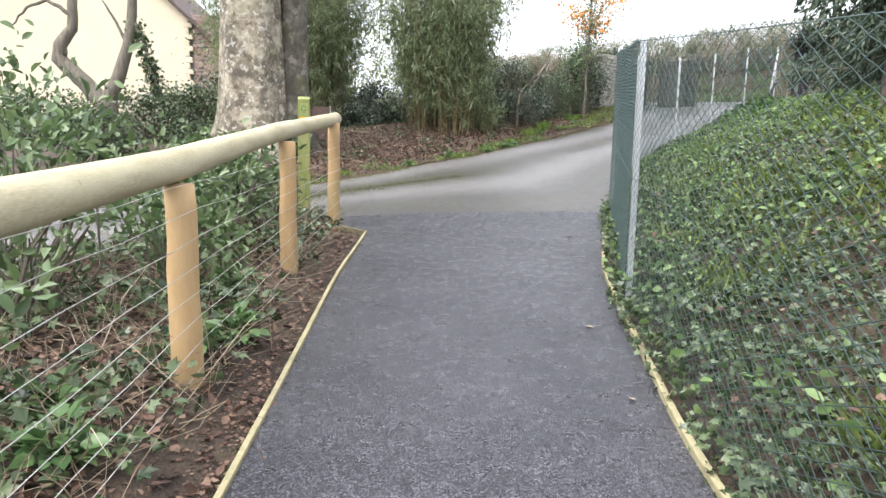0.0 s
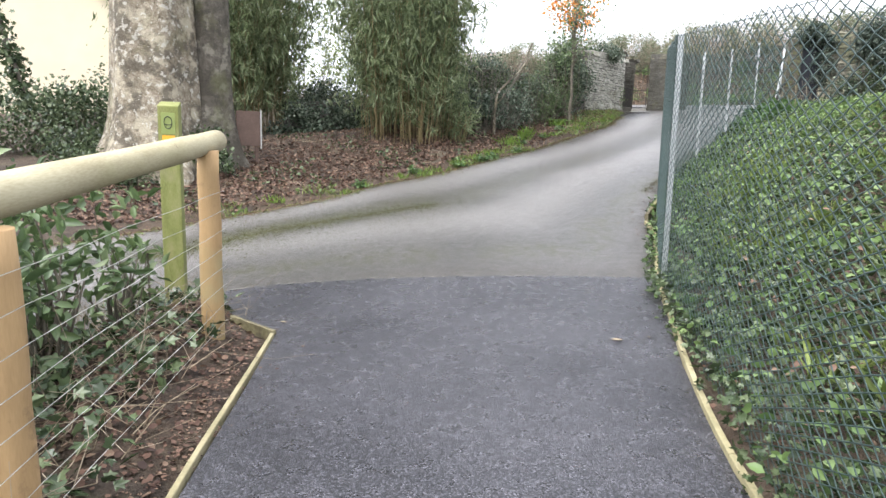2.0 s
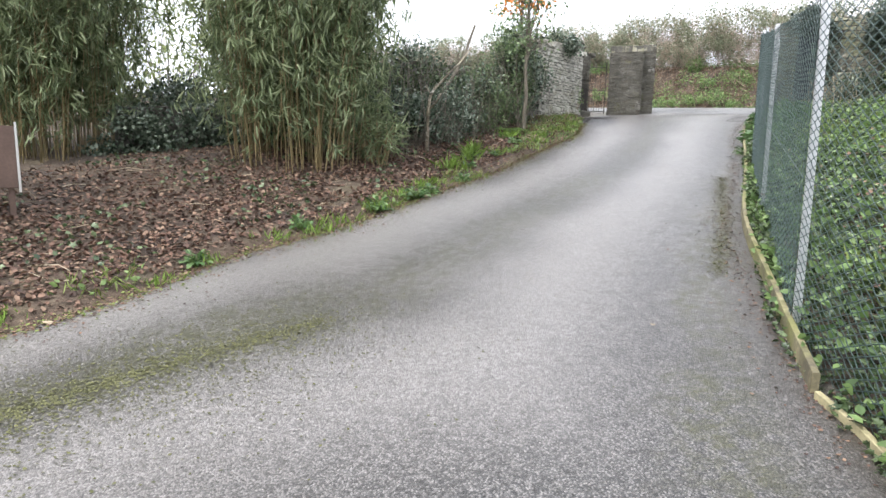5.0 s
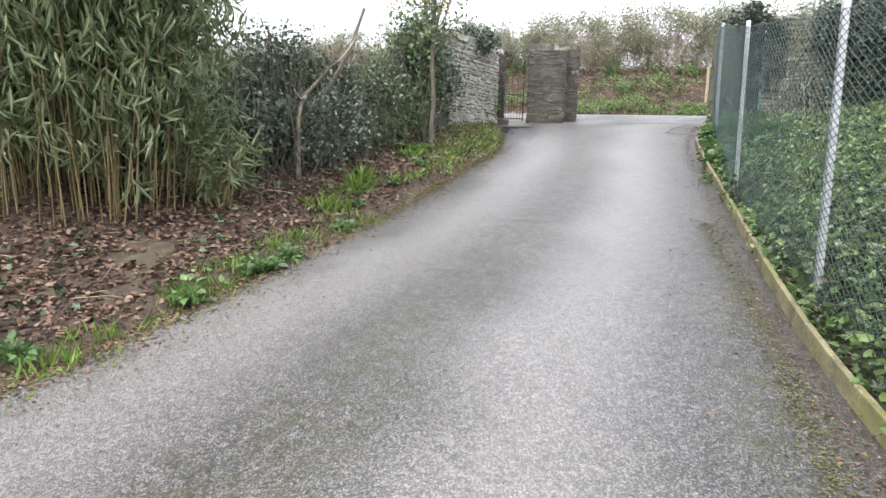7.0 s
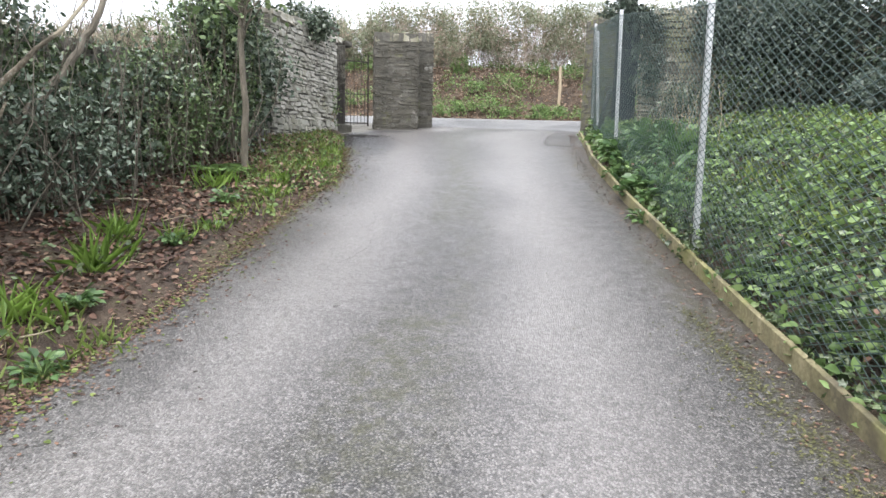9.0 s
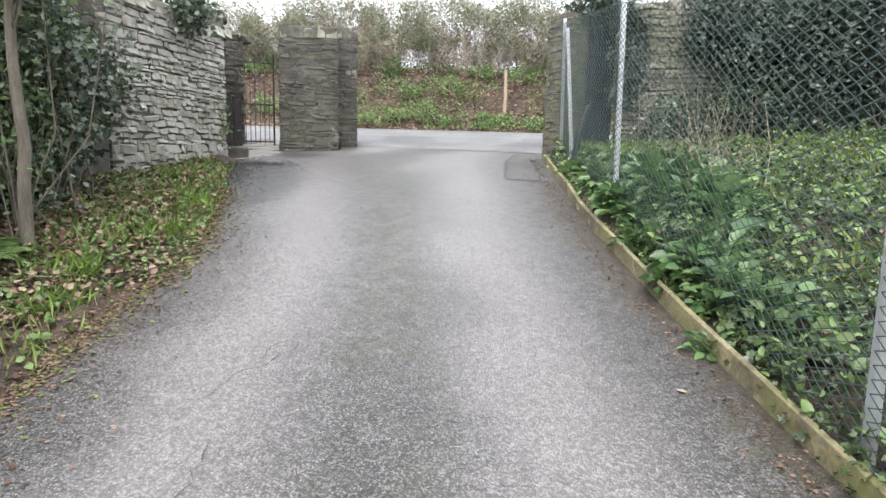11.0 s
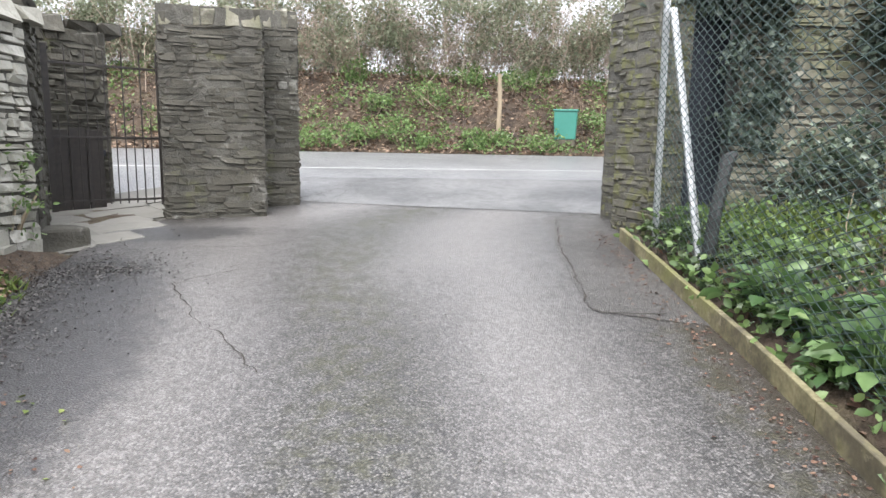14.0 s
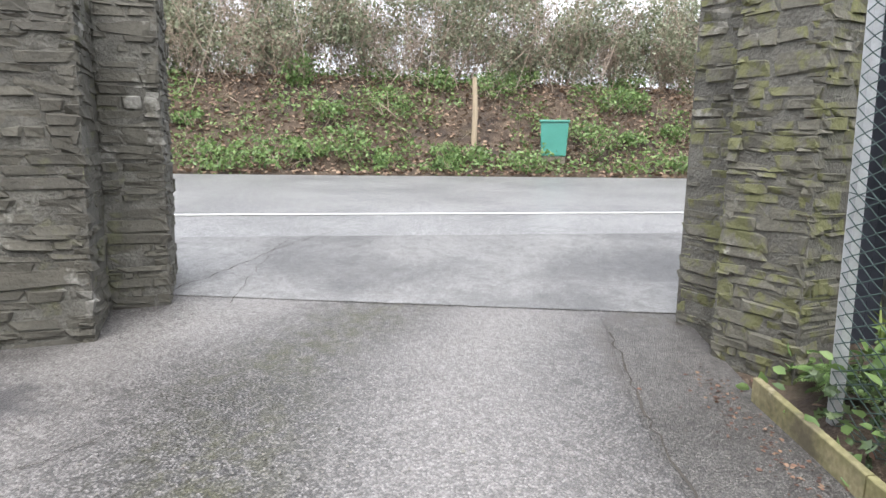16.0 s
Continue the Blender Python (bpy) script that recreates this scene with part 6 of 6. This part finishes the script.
rng = np.random.default_rng(223)
k = 9000
x, y = rng.uniform(6, 38, k), rng.uniform(14, 46, k)
ok = on_far_bank(x, y, rng) & ((ROAD_N[0] * x + ROAD_N[1] * y) > 36.4)
x, y = x[ok], y[ok]
k = len(x)
st = np.stack([x, y, ground_height(x, y)], 1)
en = st + np.stack([rng.normal(0, .4, k), rng.normal(0, .4, k), np.abs(rng.normal(.1, .3, k))], 1)
v, f = strands(st, en, rng.uniform(.003, .007, k), .25, rng)
tagged(arrays("bramble_stems", v, f, M_TWIG), "dry brown bramble stems over the roadside bank", "stems", kind="stuff")


rb = random.Random(224)
for k in range(44):
    x, y = road_point(rb.uniform(-16, 8), 36.25 + 2.6 * rb.random() ** 1.5)
    w = rb.uniform(.5, 1.3)
    shrub("bramble_clump", "bright green bramble clump on the roadside bank", "bramble", (x, y), (w, w * .8, w * .42), int(420 * w), .075, LEAF_SHAPE * np.array([1.4, 1, 1]), M_WEED, 600 + k, 10, "bramble clumps on the bank", clumps=22, spread_=.2, twig=M_TWIG)


def hedge():
    rng = np.random.default_rng(230)
    h = thing("roadside_hedge", "thin winter hedge of bare stems and dull leaves", "hedge")
    n = 3000
    a = rng.uniform(-30, 12, n)
    m = rng.normal(39.2, .45, n)
    x, y = ROAD_N[0] * m + ROAD_N[1] * a, ROAD_N[1] * m - ROAD_N[0] * a
    z = ground_height(x, y)
    st = np.stack([x, y, z - .05], 1)
    low = np.interp(a, [-18, -11, -5], [.6, .78, 1.0])
    ht = rng.uniform(.9, 2.75, n) * low
    en = st + np.stack([rng.normal(0, .6, n), rng.normal(0, .6, n), ht], 1)
    v, f = strands(st, en, rng.uniform(.005, .014, n), .16, rng)
    tagged(arrays("brushwood", v, f, M_TWIG, h), kind="stuff")
    k = 60000
    i = rng.integers(0, n, k)
    s2 = st[i] + (en - st)[i] * rng.uniform(.2, 1, (k, 1))
    e2 = s2 + some_dirs(rng, k, .35) * rng.uniform(.15, .5, (k, 1))
    v, f = strands(s2, e2, .0042, .06, rng)
    tagged(arrays("fine_brushwood", v, f, M_TWIG, h), kind="stuff")
    q = 110000
    i = rng.integers(0, k, q)
    p = s2[i] + (e2 - s2)[i] * rng.random((q, 1)) + rng.normal(0, .06, (q, 3))
    cc = np.stack([rng.uniform(-20, 6, 800), rng.normal(39.1, .45, 800), rng.uniform(.45, 2.5, 800)], 1)
    cc[:, 2] *= np.interp(cc[:, 0], [-18, -11, -5], [.6, .78, 1.0])
    g = rng.integers(0, 800, 100000)
    ca, cn, cz = (cc[g] + rng.normal(0, 1, (100000, 3)) * np.array([.34, .22, .26])).T
    cx, cy = ROAD_N[0] * cn + ROAD_N[1] * ca, ROAD_N[1] * cn - ROAD_N[0] * ca
    q2 = np.stack([cx, cy, rise(cx, cy) + 2.0 + np.abs(cz)], 1)
    p = np.concatenate([p, q2])
    dens = np.array([noise.noise((u * 1.1, w * 1.1, t * 1.3)) for u, w, t in p])
    p = p[dens > -.16]
    leaves("foliage", p, some_dirs(rng, len(p)), some_dirs(rng, len(p), .4), rng.uniform(.05, .1, len(p)), LEAF_SHAPE * np.array([1.3, 1, 1]), M_HEDGE, h)


hedge()


# ---- small growth and debris ----
def grass_tuft(at, r, h, n, seed):
    rng = np.random.default_rng(seed)
    x, y = at
    g = thing("grass_tuft", "fresh green tuft of grass on the verge", "grass", (x, y, tops(x, y)), group="grass tufts")
    p = np.stack([rng.normal(0, r * .5, n), rng.normal(0, r * .5, n), np.full(n, -.01)], 1)
    w = some_dirs(rng, n) * .45
    w[:, 2] = rng.uniform(.6, 1.2, n)
    w[:, 2] *= rng.uniform(.35, 1.0, n)
    tagged(leaves("blade_mass", p, w, some_dirs(rng, n, .1), rng.uniform(.25, 1.15, n) * h, BLADE_SHAPE * np.array([.6, 1, 1]), M_TUFT, g), kind="stuff")


for k, (x, y, r, h, n) in enumerate([(-.4, 14.4, .2, .14, 220), (-.1, 14.9, .15, .12, 140), (1.03, 15.75, .22, .16, 240), (1.75, 16.62, .22, .14, 240), (2.1, 17.1, .2, .13, 200), (2.5, 17.55, .22, .14, 240), (2.75, 17.8, .18, .14, 180),
                                     (3.72, 19.5, .13, .36, 150), (3.98, 20.1, .12, .34, 130), (4.4, 20.0, .1, .22, 90), (3.2, 18.7, .2, .3, 160), (3.65, 18.35, .14, .14, 120), (5.2, 21.6, .2, .25, 200), (5.9, 21.7, .2, .2, 220), (5.7, 21.3, .2, .16, 180),
                                     (1.2, 16.0, .2, .16, 200), (-1.5, 13.6, .2, .14, 200), (.5, 15.5, .15, .14, 150), (4.7, 20.2, .12, .15, 100), (6.6, 22.3, .25, .16, 260), (7.2, 23.2, .25, .16, 260)]):
    grass_tuft((x, y), r * 1.2, h, int(n * .4), 400 + k)


def fern(at, size, seed, category="fern"):
    rng = np.random.default_rng(seed)
    x, y = at
    g = thing("fern", "green fern with arching fronds on the verge", category, (x, y, tops(x, y)), group="ferns")
    P, W, N, S = [], [], [], []
    for k in range(9):
        a = 2 * math.pi * k / 9 + rng.uniform(-.2, .2)
        d = np.array([math.cos(a), math.sin(a), 0])
        side = np.array([-d[1], d[0], 0])
        L = size * rng.uniform(.7, 1.1)
        for t in np.linspace(.12, 1, 22):
            c = d * L * t + np.array([0, 0, L * (1.0 * t - .85 * t * t)])
            for sg in (-1, 1):
                P.append(c)
                W.append(side * sg + d * .35 + np.array([0, 0, -.1]))
                N.append((0, 0, 1))
                S.append(L * .26 * math.sin(math.pi * min(1, .12 + t * .88)) + .01)
    leaves("fronds", np.array(P), np.array(W), np.array(N, float), np.array(S), LEAF_SHAPE * np.array([.8, 1, 1]), M_WEED, g)


fern((5.35, 22.0), .5, 451)
for k, (x, y) in enumerate([(5.15, 13.1), (6.9, 15.75), (7.6, 16.7), (8.6, 18.15), (9.0, 18.7), (9.4, 19.2), (4.0, 11.2), (12.9, 23.2)]):
    fern((x + .1, y - .1), .26 + .04 * (k % 3), 460 + k)

# dead stems over the planting bed, sticks on the verge
rng = np.random.default_rng(470)
k = 2600
x, y = rng.uniform(-3.6, -.95, k), rng.uniform(.5, 8.6, k)
st = np.stack([x, y, ground_height(x, y) + .02], 1)
en = st + np.stack([rng.normal(0, .25, k), rng.normal(0, .25, k), np.abs(rng.normal(.04, .2, k))], 1)
v, f = strands(st, en, rng.uniform(.0015, .004, k), .12, rng)
tagged(arrays("dead_stems", v, f, M_STRAW), "straw-coloured dead stems over the planting bed", "stems", kind="stuff")
k = 700
x, y = rng.uniform(-4, 7, k), rng.uniform(13, 24, k)
ok = verge_left(3.5)(x, y, rng) & (away(DRIVE_L[:-2], x, y) > .35)
x, y = x[ok], y[ok]
k = len(x)
st = np.stack([x, y, ground_height(x, y) + .03], 1)
en = st + np.stack([rng.normal(0, .2, k), rng.normal(0, .2, k), rng.normal(.01, .03, k)], 1)
v, f = strands(st, en, rng.uniform(.003, .008, k), .08, rng)
tagged(arrays("fallen_sticks", v, f, M_STRAW), "thin fallen sticks on the leaf litter", "sticks", kind="stuff")

# single pale leaves lying on the path and drive
for k, (x, y, sz) in enumerate([(1.22, 4.3, .06), (1.9, 7.55, .07), (2.1, 7.6, .05), (.65, 5.6, .03), (1.15, 3.1, .04), (-.6, 8.2, .05), (4.7, 14.6, .04), (9.4, 19.3, .07), (10.6, 20.9, .06), (8.0, 18.3, .05), (-1.1, 13.55, .09), (3.2, 12.2, .04), (11.6, 22.0, .05), (11.3, 21.65, .07)]):
    rng = np.random.default_rng(500 + k)
    ob = leaves("fallen_leaf", np.array([[x, y, float(rise(x, y)) + .012]]), some_dirs(rng, 1) * np.array([1, 1, .05]), np.array([[.1, .1, 1.0]]), np.array([sz * 1.3]), LITTER_SHAPE * np.array([1, 1, .4]), M_STRAW)
    tagged(ob, "dry pale fallen leaf lying on the asphalt", "leaf", "leaves on the paving")
# yellowing seedling leaves low behind the wires
for k, (x, y) in enumerate([(-1.25, 2.15), (-1.5, 2.6), (-1.2, 3.4), (-1.45, 1.7), (-1.3, 4.6), (-1.05, 3.7)]):
    leafy_plant((x, y), .26, 520 + k)
scatter("bank_grass", "long rough grass through the ivy bank", "grass", 130000, (.5, 17, -4, 24), lambda x, y, r: on_bank(x, y, r) & (away(FENCE, x, y) < 7) & (away(FENCE, x, y) > .45) & (np.array([noise.noise((a * .7, b * .7, 31)) for a, b in zip(x, y)]) + .16 * (away(FENCE, x, y) - 1.6) > -.02), .24, BLADE_SHAPE * np.array([.7, 1, 1]), M_GRASS, 240, .03, .8, .2)

# a finer near layer on the bank, low ivy on the verge
scatter("bank_ivy", "small ivy leaves close behind the fence", "ivy", 170000, (.9, 14, -2, 20), lambda x, y, r: (inside(GARDEN_R, x, y) | (away(FENCE, x, y) < .15)) & (away(FENCE, x, y) < 2.6 * (.3 + .8 * r.random(len(x)))), .042, IVY_SHAPE, M_IVY, 241, .05, .2, .5, .4)
scatter("verge_ivy", "low ivy creeping through the litter", "ivy", 14000, (-5, 9, 13, 26), lambda x, y, r: verge_left(4.5)(x, y, r) & (away(DRIVE_L[:-2], x, y) > .5) & (np.array([noise.noise((a * .9, b * .9, 41)) for a, b in zip(x, y)]) > .12), .06, IVY_SHAPE, M_IVY, 242, .04, .2, 1.0, .1)


def grit(name, label, n, line, reach, size, mat, seed, shape):
    """Crumbs strewn over the margin of the paving."""
    rng = np.random.default_rng(seed)
    p = np.array(spread(line, .1))
    i = rng.integers(0, len(p), n)
    off = rng.exponential(reach, n)[:, None] * (lambda a: np.stack([np.cos(a), np.sin(a)], 1))(rng.uniform(0, 2 * math.pi, n))
    x, y = (p[i] + off + rng.normal(0, .03, (n, 2))).T
    z = np.maximum(rise(x, y) + .006, ground_height(x, y) + .004)
    way = some_dirs(rng, n) * np.array([1, 1, .1])
    tagged(leaves(name, np.stack([x, y, z], 1), way, some_dirs(rng, n, 2.5), rng.uniform(.4, 1.4, n) * size, shape, mat), label, "debris", kind="stuff")


grit("verge_crumbs", "crumbs of soil and leaf along the drive edge", 16000, DRIVE_L[2:-3], .14, .022, M_LITTER, 250, LITTER_SHAPE * np.array([1.2, 1, 1]))
grit("kerb_crumbs", "crumbs of soil and leaf along the kerb board", 2600, [(x - .12, y + .1) for x, y in DRIVE_R[8:-1]], .1, .02, M_LITTER, 251, LITTER_SHAPE * np.array([1.2, 1, 1]))
grit("edge_moss", "low moss and weeds along the drive edge", 5000, DRIVE_L[2:-3], .1, .028, M_GRASS, 252, LEAF_SHAPE * np.array([1.6, 1, 1]))
grit("bed_crumbs", "crumbs of bark and leaf beside the path edging", 5000, [(x - .16, y) for x, y in PATH_L[:5]], .09, .022, M_LITTER, 253, LITTER_SHAPE * np.array([1.2, 1, 1]))
grit("loose_chippings", "loose pale chippings on the worn drive", 1500, [((a[0] + b[0]) / 2, (a[1] + b[1]) / 2) for a, b in zip(DRIVE_L[3:-1], DRIVE_R[3:-1])], 1.0, .012, M_FLAG, 254, LITTER_SHAPE * np.array([1.5, 1, 3]))

scatter("bank_debris", "brown dead leaves caught in the ivy bank", "leaf litter", 26000, (.9, 14, -2, 22), lambda x, y, r: inside(GARDEN_R, x, y) & (away(FENCE, x, y) < 5) & (np.array([noise.noise((a * 1.2, b * 1.2, 47)) for a, b in zip(x, y)]) > .05), .05, LITTER_SHAPE, M_LITTER, 243, .10, .1, 1.2, .2)
for k, (x, y, z) in enumerate([(2.35, 17.0, .26), (2.62, 17.28, .2), (1.75, 16.5, .24), (3.3, 18.1, .2), (.8, 15.75, .2), (3.55, 18.75, .18), (-.2, 14.75, .2), (4.35, 19.9, .16), (5.1, 21.0, .2)]):
    leafy_plant((x, y), z, 540 + k)

# moss worn flat into the drive, and dark broken crumbs at its ragged corner
grit("drive_moss", "olive moss flattened into the worn drive", 17000, [(-2.37, 10.45), (-2.02, 10.89), (-1.33, 11.70), (-0.18, 12.41), (0.94, 12.94)], .36, .014, M_MOSS, 260, LITTER_SHAPE * np.array([1.6, 1, .5]))
grit("kerb_moss", "yellow-green moss along the drive beside the kerb board", 4500, [(4.29, 13.05), (4.62, 13.47), (5.28, 14.39), (6.21, 15.75), (6.93, 16.78)], .12, .013, M_MOSS, 261, LITTER_SHAPE * np.array([1.6, 1, .5]))
grit("broken_tarmac", "dark broken tarmac crumbs at the drive's corner", 9000, [(7.85, 24.17), (8.11, 24.55), (8.40, 25.06), (8.78, 25.52), (9.14, 25.23)], .22, .014, M_CRUMB, 262, LITTER_SHAPE * np.array([1.6, 1, 2]))
